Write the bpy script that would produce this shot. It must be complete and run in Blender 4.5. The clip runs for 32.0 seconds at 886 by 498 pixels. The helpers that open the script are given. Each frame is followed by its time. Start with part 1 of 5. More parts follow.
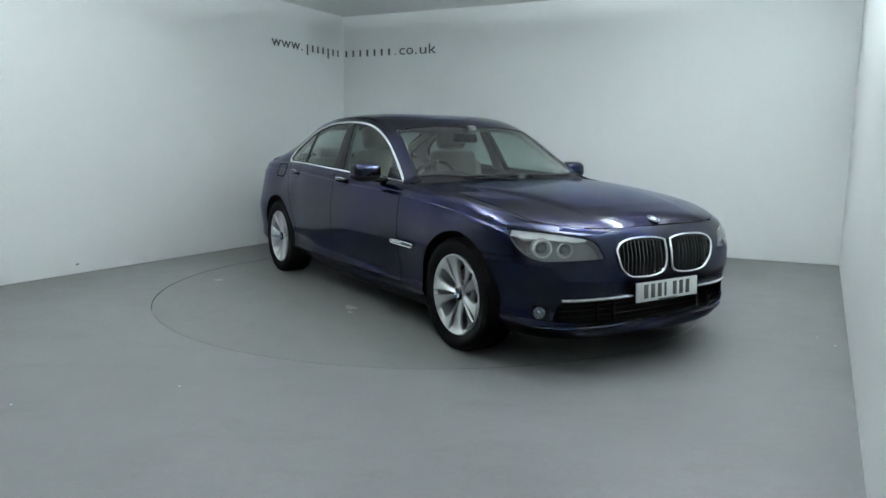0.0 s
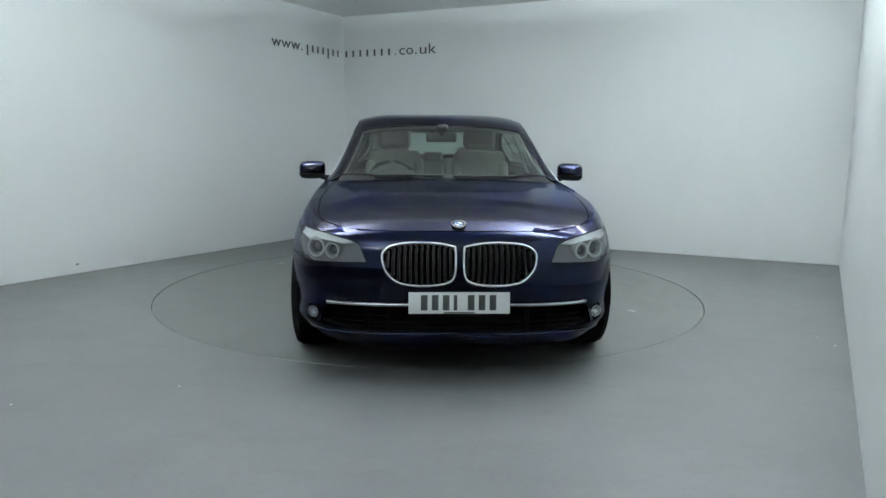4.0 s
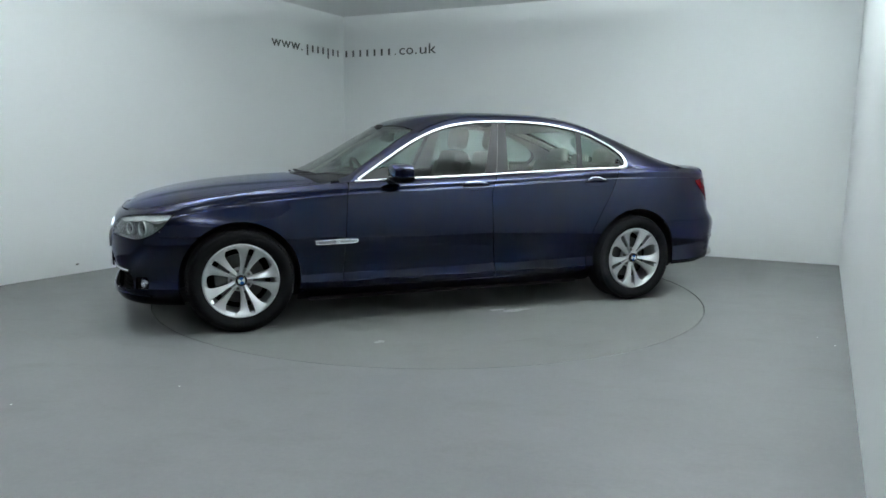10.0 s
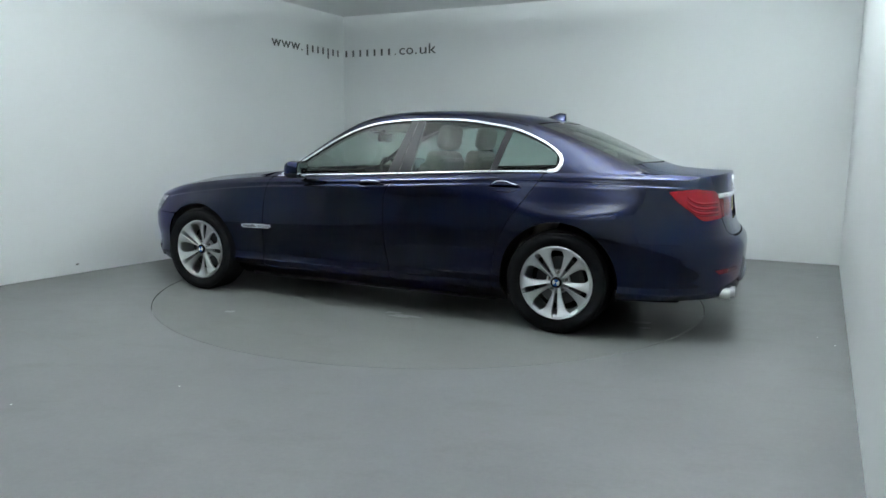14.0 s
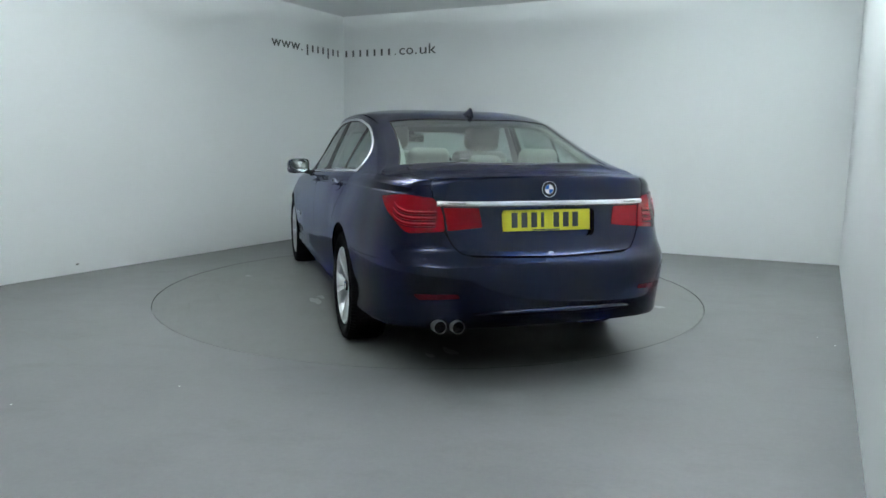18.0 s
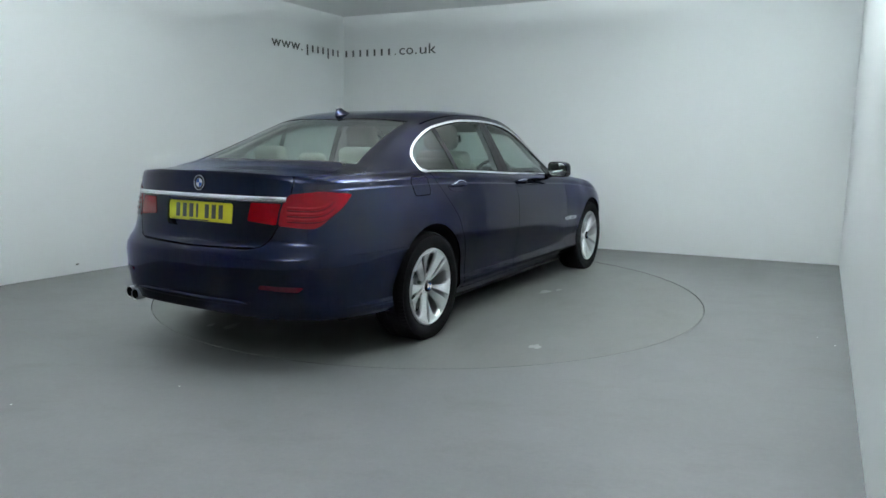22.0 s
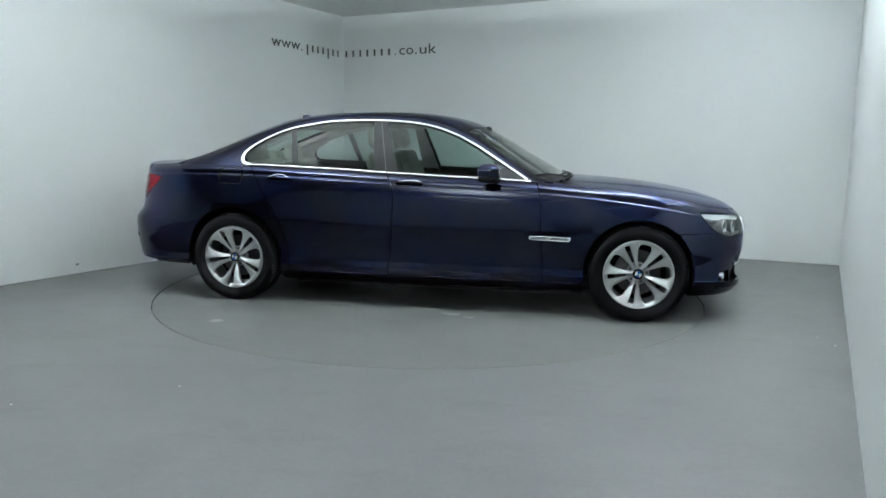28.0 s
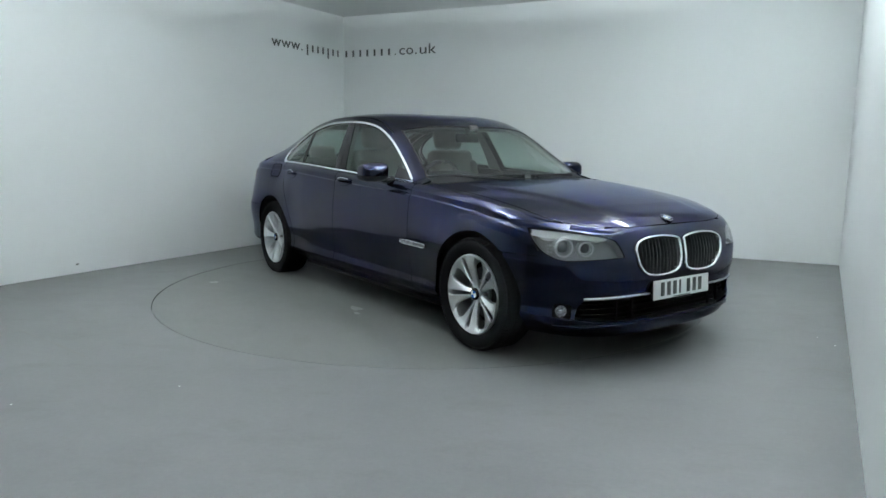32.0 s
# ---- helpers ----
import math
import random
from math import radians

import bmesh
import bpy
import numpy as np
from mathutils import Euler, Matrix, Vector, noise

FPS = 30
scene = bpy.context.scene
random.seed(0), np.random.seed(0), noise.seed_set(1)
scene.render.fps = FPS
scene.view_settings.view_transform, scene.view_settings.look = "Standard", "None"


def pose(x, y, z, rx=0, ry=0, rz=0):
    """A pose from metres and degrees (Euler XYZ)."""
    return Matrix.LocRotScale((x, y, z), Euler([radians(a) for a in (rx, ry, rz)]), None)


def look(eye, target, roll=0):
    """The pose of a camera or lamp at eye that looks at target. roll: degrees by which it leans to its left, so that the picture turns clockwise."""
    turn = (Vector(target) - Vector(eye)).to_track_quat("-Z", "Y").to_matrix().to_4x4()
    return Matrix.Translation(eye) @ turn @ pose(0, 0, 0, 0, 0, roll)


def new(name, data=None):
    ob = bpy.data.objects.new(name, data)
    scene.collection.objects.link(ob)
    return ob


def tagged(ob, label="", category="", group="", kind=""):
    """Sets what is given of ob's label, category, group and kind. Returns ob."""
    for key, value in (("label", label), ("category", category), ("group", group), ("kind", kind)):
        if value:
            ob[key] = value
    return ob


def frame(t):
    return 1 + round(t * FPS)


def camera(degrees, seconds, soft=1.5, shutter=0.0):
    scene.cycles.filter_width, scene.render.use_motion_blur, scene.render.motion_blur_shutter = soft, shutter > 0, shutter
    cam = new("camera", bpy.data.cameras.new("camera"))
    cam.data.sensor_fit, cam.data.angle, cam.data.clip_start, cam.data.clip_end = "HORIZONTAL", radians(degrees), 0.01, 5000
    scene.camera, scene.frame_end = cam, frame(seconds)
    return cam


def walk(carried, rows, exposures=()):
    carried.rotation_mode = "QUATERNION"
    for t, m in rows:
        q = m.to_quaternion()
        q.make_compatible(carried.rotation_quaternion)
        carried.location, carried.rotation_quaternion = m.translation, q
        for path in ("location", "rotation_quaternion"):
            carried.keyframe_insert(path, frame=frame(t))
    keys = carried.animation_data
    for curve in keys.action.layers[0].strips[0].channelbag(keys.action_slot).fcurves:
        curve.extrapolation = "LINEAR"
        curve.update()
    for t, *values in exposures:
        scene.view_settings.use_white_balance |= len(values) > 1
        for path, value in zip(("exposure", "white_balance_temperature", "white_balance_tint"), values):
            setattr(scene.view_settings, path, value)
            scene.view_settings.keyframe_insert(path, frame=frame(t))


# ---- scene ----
cam = camera(65.53, 32.0)
EYE = (0, 0, 1.221)
STAND = look(EYE, (0, math.cos(radians(8.52)), 1.221 - math.sin(radians(8.52))), .63)
walk(cam, [(0, STAND), (32, STAND)], [(0, 0.0, 6500, 10), (32, 0.0, 6500, 10)])

# ---- light ----
world = bpy.data.worlds.new("world")
scene.world = world
world.use_nodes = True
world.node_tree.nodes["Background"].inputs["Color"].default_value = (.02, .021, .022, 1)
CEILING = 2.96
# added, unseen ceiling-hung trough lamps, open upwards, which light the white ceiling ahead of them: x, y, z, turn,
# watts
UP_LONG, UP_WIDE, UP_TILT = 1.1, .26, 14
LIGHTS = ((-1.9, 4.15, 2.28, -2, 346), (1.45, 3.9, 2.28, -8, 366), (2.65, 5.35, 2.52, -30, 136), (-1.3, .5, 2.28, -8, 92))
for lx, ly, lz, turn, watts in LIGHTS:
    lamp = bpy.data.lights.new("added_trough_lamp", "AREA")
    lamp.shape, lamp.size, lamp.size_y, lamp.energy, lamp.color = "RECTANGLE", UP_LONG - .06, UP_WIDE - .08, watts, (.905, 1, 1.03)
    new("added_trough_lamp", lamp).matrix_world = pose(lx, ly, lz + .05, 0, 0, turn) @ pose(0, 0, 0, 180 - UP_TILT, 0, 0)


# ---- materials ----
def shade(name, color, rough=.5, metal=0.0, coat=0.0, spec=.5, vary=0.0, scale=8.0, bump=0.0, bump_scale=150.0, rough_vary=0.0, glow=0.0, trans=0.0, ior=1.5, coat_rough=.03):
    m = bpy.data.materials.new(name)
    m.use_nodes = True
    nt = m.node_tree
    b = nt.nodes["Principled BSDF"]
    b.inputs["Base Color"].default_value = (*color, 1)
    b.inputs["Roughness"].default_value, b.inputs["Metallic"].default_value = rough, metal
    b.inputs["Coat Weight"].default_value, b.inputs["Coat Roughness"].default_value = coat, coat_rough
    b.inputs["Specular IOR Level"].default_value, b.inputs["IOR"].default_value = spec, ior
    b.inputs["Transmission Weight"].default_value = trans
    if glow:
        b.inputs["Emission Color"].default_value, b.inputs["Emission Strength"].default_value = (*color, 1), glow
    if vary or bump or rough_vary:
        tc = nt.nodes.new("ShaderNodeTexCoord")
        big = nt.nodes.new("ShaderNodeTexNoise")
        big.inputs["Scale"].default_value, big.inputs["Detail"].default_value = scale, 6
        nt.links.new(tc.outputs["Object"], big.inputs["Vector"])
        if vary:
            ramp = nt.nodes.new("ShaderNodeMix")
            ramp.data_type = "RGBA"
            ramp.inputs["A"].default_value = (*[c * (1 - vary) for c in color], 1)
            ramp.inputs["B"].default_value = (*[min(1, c * (1 + vary)) for c in color], 1)
            nt.links.new(big.outputs["Fac"], ramp.inputs["Factor"])
            nt.links.new(ramp.outputs["Result"], b.inputs["Base Color"])
        if rough_vary:
            mr = nt.nodes.new("ShaderNodeMapRange")
            mr.inputs["To Min"].default_value, mr.inputs["To Max"].default_value = rough - rough_vary, rough + rough_vary
            nt.links.new(big.outputs["Fac"], mr.inputs["Value"])
            nt.links.new(mr.outputs["Result"], b.inputs["Roughness"])
        if bump:
            fine = nt.nodes.new("ShaderNodeTexNoise")
            fine.inputs["Scale"].default_value, fine.inputs["Detail"].default_value = bump_scale, 3
            nt.links.new(tc.outputs["Object"], fine.inputs["Vector"])
            bp = nt.nodes.new("ShaderNodeBump")
            bp.inputs["Strength"].default_value, bp.inputs["Distance"].default_value = bump, .002
            nt.links.new(fine.outputs["Fac"], bp.inputs["Height"])
            nt.links.new(bp.outputs["Normal"], b.inputs["Normal"])
    return m


def pane(name, tint, rough=0.0, base=.06):
    """Thin glass: clear with a tint, its gloss by the angle."""
    m = bpy.data.materials.new(name)
    m.use_nodes = True
    nt = m.node_tree
    nt.nodes.remove(nt.nodes["Principled BSDF"])
    clear, gloss, lw, power, gain, mix = (nt.nodes.new("ShaderNode" + k) for k in ("BsdfTransparent", "BsdfGlossy", "LayerWeight", "Math", "Math", "MixShader"))
    clear.inputs["Color"].default_value = (*tint, 1)
    gloss.inputs["Roughness"].default_value = rough
    lw.inputs["Blend"].default_value = .5
    power.operation, power.inputs[1].default_value = "POWER", 4.0
    gain.operation, gain.inputs[1].default_value, gain.inputs[2].default_value = "MULTIPLY_ADD", 1 - base, base
    nt.links.new(lw.outputs["Facing"], power.inputs[0])
    nt.links.new(power.outputs[0], gain.inputs[0])
    nt.links.new(gain.outputs[0], mix.inputs["Fac"])
    nt.links.new(clear.outputs["BSDF"], mix.inputs[1])
    nt.links.new(gloss.outputs["BSDF"], mix.inputs[2])
    nt.links.new(mix.outputs["Shader"], nt.nodes["Material Output"].inputs["Surface"])
    return m


def floor_paint(name, color, seed):
    """Worn grey floor paint: broad scuffs, fine grain, long streaks."""
    m = shade(name, color, .42)
    nt = m.node_tree
    b = nt.nodes["Principled BSDF"]
    tc = nt.nodes.new("ShaderNodeTexCoord")

    def noise_at(scale, detail, stretch=(1, 1, 1), rough=.6):
        mp, n = nt.nodes.new("ShaderNodeMapping"), nt.nodes.new("ShaderNodeTexNoise")
        mp.inputs["Scale"].default_value, mp.inputs["Location"].default_value = stretch, (seed, seed * .7, 0)
        mp.inputs["Rotation"].default_value = (0, 0, .5)
        n.inputs["Scale"].default_value, n.inputs["Detail"].default_value, n.inputs["Roughness"].default_value = scale, detail, rough
        nt.links.new(tc.outputs["Object"], mp.inputs["Vector"])
        nt.links.new(mp.outputs["Vector"], n.inputs["Vector"])
        return n.outputs["Fac"]

    def math_node(op, a, c):
        n = nt.nodes.new("ShaderNodeMath")
        n.operation = op
        for i, v in enumerate((a, c)):
            if isinstance(v, float):
                n.inputs[i].default_value = v
            else:
                nt.links.new(v, n.inputs[i])
        return n.outputs[0]
    broad, grain, streak = noise_at(1.3, 6, rough=.65), noise_at(38, 6, rough=.75), noise_at(3.2, 8, (1, 1.7, 1), .75)
    total = math_node("ADD", math_node("MULTIPLY", broad, .35), math_node("ADD", math_node("MULTIPLY", streak, .4), math_node("MULTIPLY", grain, .25)))
    mr = nt.nodes.new("ShaderNodeMapRange")
    mr.inputs["From Min"].default_value, mr.inputs["From Max"].default_value = .3, .7
    nt.links.new(total, mr.inputs["Value"])
    mix = nt.nodes.new("ShaderNodeMix")
    mix.data_type = "RGBA"
    mix.inputs["A"].default_value = (*[c * .72 for c in color], 1)
    mix.inputs["B"].default_value = (*[c * 1.28 for c in color], 1)
    nt.links.new(mr.outputs["Result"], mix.inputs["Factor"])
    # old brown-grey stains in patches
    sr = nt.nodes.new("ShaderNodeMapRange")
    sr.inputs["From Min"].default_value, sr.inputs["From Max"].default_value, sr.inputs["To Max"].default_value = .53, .7, .38
    nt.links.new(noise_at(1.9, 9, (1, 2.2, 1), .72), sr.inputs["Value"])
    stained = nt.nodes.new("ShaderNodeMix")
    stained.data_type = "RGBA"
    stained.inputs["B"].default_value = (color[0] * .62, color[1] * .58, color[2] * .53, 1)
    nt.links.new(sr.outputs["Result"], stained.inputs["Factor"])
    nt.links.new(mix.outputs["Result"], stained.inputs["A"])
    nt.links.new(stained.outputs["Result"], b.inputs["Base Color"])
    rr = nt.nodes.new("ShaderNodeMapRange")
    rr.inputs["To Min"].default_value, rr.inputs["To Max"].default_value = .36, .56
    nt.links.new(streak, rr.inputs["Value"])
    nt.links.new(rr.outputs["Result"], b.inputs["Roughness"])
    bp = nt.nodes.new("ShaderNodeBump")
    bp.inputs["Strength"].default_value, bp.inputs["Distance"].default_value = .25, .002
    nt.links.new(grain, bp.inputs["Height"])
    nt.links.new(bp.outputs["Normal"], b.inputs["Normal"])
    return m


WALL = shade("wall_paint", (.76, .785, .785), .55, vary=.02, scale=1.3, bump=.15, bump_scale=90)
CEIL = shade("ceiling_paint", (.8, .81, .81), .8, vary=.02, scale=1.5, bump=.1)
FLOOR = floor_paint("floor_paint", (.103, .106, .107), 3)
DISC = floor_paint("turntable_paint", (.092, .0953, .0915), 11)
LETTER = shade("dark_vinyl", (.05, .056, .055), .5)
SIGN = shade("grey_vinyl", (.085, .092, .09), .5)
DARK = shade("black_gap", (.004, .004, .004), .8, spec=.05)
# glowing face of the added trough lamps
DIFFUSE = shade("added_lamp_diffuser", (.9, 1, 1), .5, glow=4.0)
# glow added so the troughs don't mirror as dark shapes in the car paint
GLOW_OPAL = shade("glowing_trough", (.8, .86, .87), .5, glow=.9)
WHITE = shade("white_gloss_paint", (.78, .8, .8), .35)
PAINT = shade("blue_metallic_paint", (.0018, .0043, .0198), .245, metal=1, coat=.52, vary=.06, scale=900, coat_rough=.06)
PAINT.node_tree.nodes["Principled BSDF"].inputs["Specular Tint"].default_value = (.115, .185, .45, 1)
BLACK = shade("black_plastic", (.006, .006, .007), .5, spec=.15, bump=.1)
GLOSSB = shade("gloss_black", (.005, .005, .006), .15, spec=.35)
PILLAR = shade("satin_black", (.01, .01, .011), .42, spec=.1)
SLAT = shade("grille_slat", (.05, .05, .053), .3, metal=.8)
CHROME = shade("chrome", (.82, .83, .84), .09, metal=1)
BRIGHT = shade("bright_trim", (.9, .91, .92), .26, metal=.75)
SOOTY = shade("sooty_chrome", (.62, .62, .61), .3, metal=.9, vary=.3, scale=40)
SATIN = shade("satin_chrome", (.52, .53, .54), .24, metal=1)
ALLOY = shade("silver_alloy", (.55, .56, .57), .3, metal=.85, coat=.4, vary=.04, scale=300)
RUBBER = shade("tyre_rubber", (.006, .006, .0065), .8, spec=.04, vary=.2, scale=20, bump=.2, bump_scale=300)
STEEL = shade("brake_steel", (.3, .29, .28), .4, metal=1, vary=.15, scale=30)
ROTOR = shade("brake_rotor", (.1, .1, .1), .45, metal=1, vary=.2, scale=30)
GLASS = pane("window_glass", (.5, .59, .56), .05, .026)
SCREEN = pane("windscreen_glass", (.57, .66, .62), .06, .045)
BACKGLASS = pane("rear_glass", (.55, .66, .62), .06, .045)
LENS = pane("lamp_lens", (.9, .92, .93))
REDLENS = shade("red_lens", (.18, .001, .0045), .1, spec=.28, vary=.3, scale=14)
REDDEEP = shade("deep_red_lens", (.07, .001, .003), .06, spec=.3)
LEATHER = shade("cream_leather", (.25, .242, .212), .5, vary=.05, scale=12, bump=.2, bump_scale=260)
TRIMDARK = shade("dark_interior", (.02, .02, .021), .6, spec=.2, bump=.2)
PALETRIM = shade("pale_trim", (.42, .41, .37), .8, bump=.1)
HEADLINE = shade("headlining", (.22, .22, .21), .9, bump=.2)
YELLOW = shade("yellow_plate", (.64, .585, .02), .4)
PLATEW = shade("white_plate", (.72, .74, .74), .4)
MIRROR = shade("mirror_glass", (.46, .5, .5), .02, metal=1)
BLUE = shade("blue_enamel", (.03, .14, .45), .25, coat=1)
ENAMEL = shade("white_enamel", (.8, .8, .8), .25, coat=1)


# ---- car surfaces: x forward, y to the car's left, z up, origin midway between the axles ----
def curve(*pts):
    """A smooth monotone curve through (x, y) pairs in rising x, held flat past its ends."""
    xs, ys = np.array(pts, float).T
    d = np.diff(ys) / np.diff(xs)
    m = np.zeros(len(xs))
    m[0], m[-1] = d[0], d[-1]
    for i in range(1, len(xs) - 1):
        if d[i - 1] * d[i] > 0:
            h0, h1 = xs[i] - xs[i - 1], xs[i + 1] - xs[i]
            m[i] = 3 * (h0 + h1) / ((2 * h1 + h0) / d[i - 1] + (h1 + 2 * h0) / d[i])

    def f(x):
        x = np.clip(np.asarray(x, float), xs[0], xs[-1])
        i = np.clip(np.searchsorted(xs, x) - 1, 0, len(xs) - 2)
        h = xs[i + 1] - xs[i]
        t = (x - xs[i]) / h
        return ((1 + 2 * t) * (1 - t) ** 2 * ys[i] + t * (1 - t) ** 2 * h * m[i]
                + t * t * (3 - 2 * t) * ys[i + 1] + t * t * (t - 1) * h * m[i + 1])
    return f


FRONT_X, REAR_X, FRONT_N, REAR_N = 1.5, -1.6, 3.5, 3.6
nose_x = curve((.15, 2.237), (.2, 2.305), (.26, 2.322), (.34, 2.31), (.42, 2.314), (.52, 2.332), (.6, 2.332), (.68, 2.318), (.74, 2.293), (.785, 2.252), (.81, 2.215))
tail_x = curve((.2, -2.488), (.26, -2.588), (.32, -2.623), (.42, -2.645), (.56, -2.648), (.61, -2.64), (.65, -2.612), (.695, -2.574), (.74, -2.56), (.9, -2.536), (1.0, -2.526), (1.03, -2.521), (1.05, -2.508))
shoulder_z = curve((-2.6, 1.04), (-2.4, 1.047), (-2.0, 1.058), (-1.43, 1.055), (0, 1.0), (.75, .97), (1.0, .955), (1.5, .905), (1.8, .86), (2.0, .82), (2.2, .79), (2.28, .783))
centre_z = curve((-2.56, 1.07), (-2.45, 1.068), (-2.3, 1.075), (-2.17, 1.086), (-2.08, 1.105), (-1.98, 1.148), (-1.74, 1.265), (-1.5, 1.365), (-1.26, 1.432), (-1.03, 1.464),
                 (-.79, 1.482), (-.5, 1.488), (-.2, 1.482), (0, 1.466), (.15, 1.44), (.25, 1.41), (.44, 1.318), (.63, 1.208), (.83, 1.096), (.98, 1.012), (1.08, .988),
                 (1.35, .967), (1.6, .943), (1.85, .907), (2.06, .862), (2.17, .832), (2.252, .785))
rail_z = curve((-2.12, 1.06), (-2.05, 1.072), (-1.95, 1.1), (-1.8, 1.153), (-1.6, 1.228), (-1.4, 1.303), (-1.17, 1.378), (-.96, 1.417), (-.75, 1.438), (-.4, 1.443), (-.1, 1.426),
               (.1, 1.378), (.3, 1.285), (.51, 1.152), (.7, 1.03), (.8, .972), (.9, .96))
rail_y = curve((-2.12, .83), (-2.05, .795), (-1.95, .75), (-1.8, .705), (-1.6, .67), (-1.4, .65), (-1.17, .645), (-.75, .652), (-.4, .658), (-.1, .663), (.1, .673), (.3, .7), (.51, .745), (.7, .798), (.8, .832), (.9, .85))
crown = curve((-2.5, 3.6), (-2.3, 3.6), (-2.1, 3.2), (-1.9, 2.6), (-1.4, 3), (-1, 4.5), (-.5, 5), (0, 4.5), (.3, 3), (.8, 2.4), (1.1, 2.6), (1.8, 3.2), (2.2, 4))
inset_top = curve((0, .106), (.01, .087), (.025, .067), (.04, .055), (.07, .0455), (.078, .0365), (.085, .0345), (.105, .0295), (.14, .0218), (.2, .0118), (.3, .003), (.4, 0))
flare_z = curve((.3, 1), (.62, 1), (.68, .95), (.73, .78), (.78, .42), (.82, .1), (.85, 0))
rear_flare_z = curve((.3, 1), (.68, 1), (.74, .94), (.8, .72), (.86, .42), (.92, .13), (.965, 0))
shoulder_depth = curve((-2.5, .55), (-2.1, 1), (2.3, 1))
inset_low = curve((.14, .21), (.18, .14), (.22, .09), (.26, .048), (.282, .0305), (.295, .0245), (.33, .0275), (.36, .0305), (.4, .029), (.5, .0125), (.62, .001), (.7, 0))
girth = curve((-2.5, .926), (-2.1, .919), (-1.85, .911), (-1.5, .905), (-1.15, .931), (-.8, .949), (-.6, .951), (.6, .949), (1.0, .943), (1.2, .938), (1.5, .918), (1.75, .924), (1.95, .926), (2.3, .928))


def eased(t):
    t = np.clip(t, 0, 1)
    return t * t * (3 - 2 * t)


def section(x, z):
    """Half width of the body at x and z, before the ends close."""
    front = np.exp(-((x - 1.53) / .3) ** 2)
    rear = np.exp(-((x + 1.5) / np.where(x < -1.5, .56, .34)) ** 2)
    flare = .036 * front * flare_z(z) + .046 * rear * rear_flare_z(z)
    tuck = .025 * eased((-1.65 - x) / .75) * eased((z - .55) / .4)
    inset = inset_top(np.maximum(shoulder_z(x) - z, 0))
    inset = inset - (.5 * front + .3 * rear) * np.maximum(inset - .0365, 0)
    return girth(x) + flare - tuck - shoulder_depth(x) * inset - inset_low(z)


def closing(x, z):
    """How far the plan closes towards the nose and the tail, 1 amidships."""
    f = np.clip((x - FRONT_X) / (nose_x(z) - FRONT_X), 0, 1)
    r = np.clip((REAR_X - x) / (REAR_X - tail_x(z)), 0, 1)
    return (1 - f ** FRONT_N) ** (1 / FRONT_N) * (1 - r ** REAR_N) ** (1 / REAR_N)


def shoulder_y(x):
    z = shoulder_z(x)
    return section(x, z) * closing(x, z)


def rail(x):
    """Where the side meets the top: y, z. Ahead of the windscreen and behind the rear window it is the shoulder."""
    x = np.asarray(x, float)
    f = np.clip((x - .8) / .1, 0, 1) + np.clip((-1.98 - x) / .2, 0, 1)
    f = f * f * (3 - 2 * f)
    return np.minimum(rail_y(x) * (1 - f) + shoulder_y(x) * f, shoulder_y(x)), np.maximum(rail_z(x) * (1 - f) + shoulder_z(x) * f, shoulder_z(x))


def side_y(x, z):
    zs = shoulder_z(x)
    low = section(x, np.minimum(z, zs)) * closing(x, np.minimum(z, zs))
    ry, rz = rail(x)
    t = np.clip((z - zs) / np.maximum(rz - zs, 1e-3), 0, 1.06)
    return np.where(z > zs, low + (ry - low) * t ** 1.12, low)


def side(x, z):
    return np.stack([x, side_y(x, z), z], -1)


def top(x, y):
    # behind the rear wings' shoulders the deck keeps its width out to the lip
    ry, rz = rail(np.maximum(x, -2.36))[0], rail(x)[1]
    k = np.clip(np.abs(y) / np.maximum(ry, 1e-3), 0, 1.08)
    # the raised middle of the bonnet, between two creases that run from the grilles to the front posts
    crease = np.interp(x, [1.0, 2.2], [.64, .4])
    dome = .009 * np.interp(x, [1.0, 1.15, 2.0, 2.2], [0, 1, 1, 0]) / (1 + np.exp(np.clip((np.abs(y) - crease) / .016, -40, 40)))
    return np.stack([x, y, rz + (centre_z(x) - rz) * (1 - k ** crown(x)) + dome], -1)


def end_table(n, xa, xe, w):
    ph = np.linspace(0, math.pi / 2, 800)
    x, y = xa + (xe - xa) * np.cos(ph) ** (2 / n), w * np.sin(ph) ** (2 / n)
    return np.concatenate([[0], np.cumsum(np.hypot(np.diff(x), np.diff(y)))]), ph


NOSE_A, NOSE_PH = end_table(FRONT_N, FRONT_X, 2.34, .94)
TAIL_A, TAIL_PH = end_table(REAR_N, REAR_X, -2.6, .94)


def nose(a, z):
    """The front, by the way a round it from the middle (left is positive) and the height."""
    ph = np.interp(np.abs(a), NOSE_A, NOSE_PH)
    x = FRONT_X + (nose_x(z) - FRONT_X) * np.cos(ph) ** (2 / FRONT_N)
    return np.stack([x, np.sign(a) * section(x, z) * np.sin(ph) ** (2 / FRONT_N), z + 0 * a], -1)


def tail(a, z):
    ph = np.interp(np.abs(a), TAIL_A, TAIL_PH)
    x = REAR_X + (tail_x(z) - REAR_X) * np.cos(ph) ** (2 / REAR_N)
    return np.stack([x, np.sign(a) * section(x, z) * np.sin(ph) ** (2 / REAR_N), z + 0 * a], -1)


def lid(a, z):
    """The tail with its top edge drawn up to the deck."""
    p, e = tail(a, z), tail(a, 1.04 + 0 * a)
    b = np.clip((z - .95) / .09, 0, 1)
    return p + np.stack([0 * a, 0 * a, b * b * (3 - 2 * b) * (top(e[..., 0], e[..., 1])[..., 2] - 1.04)], -1)


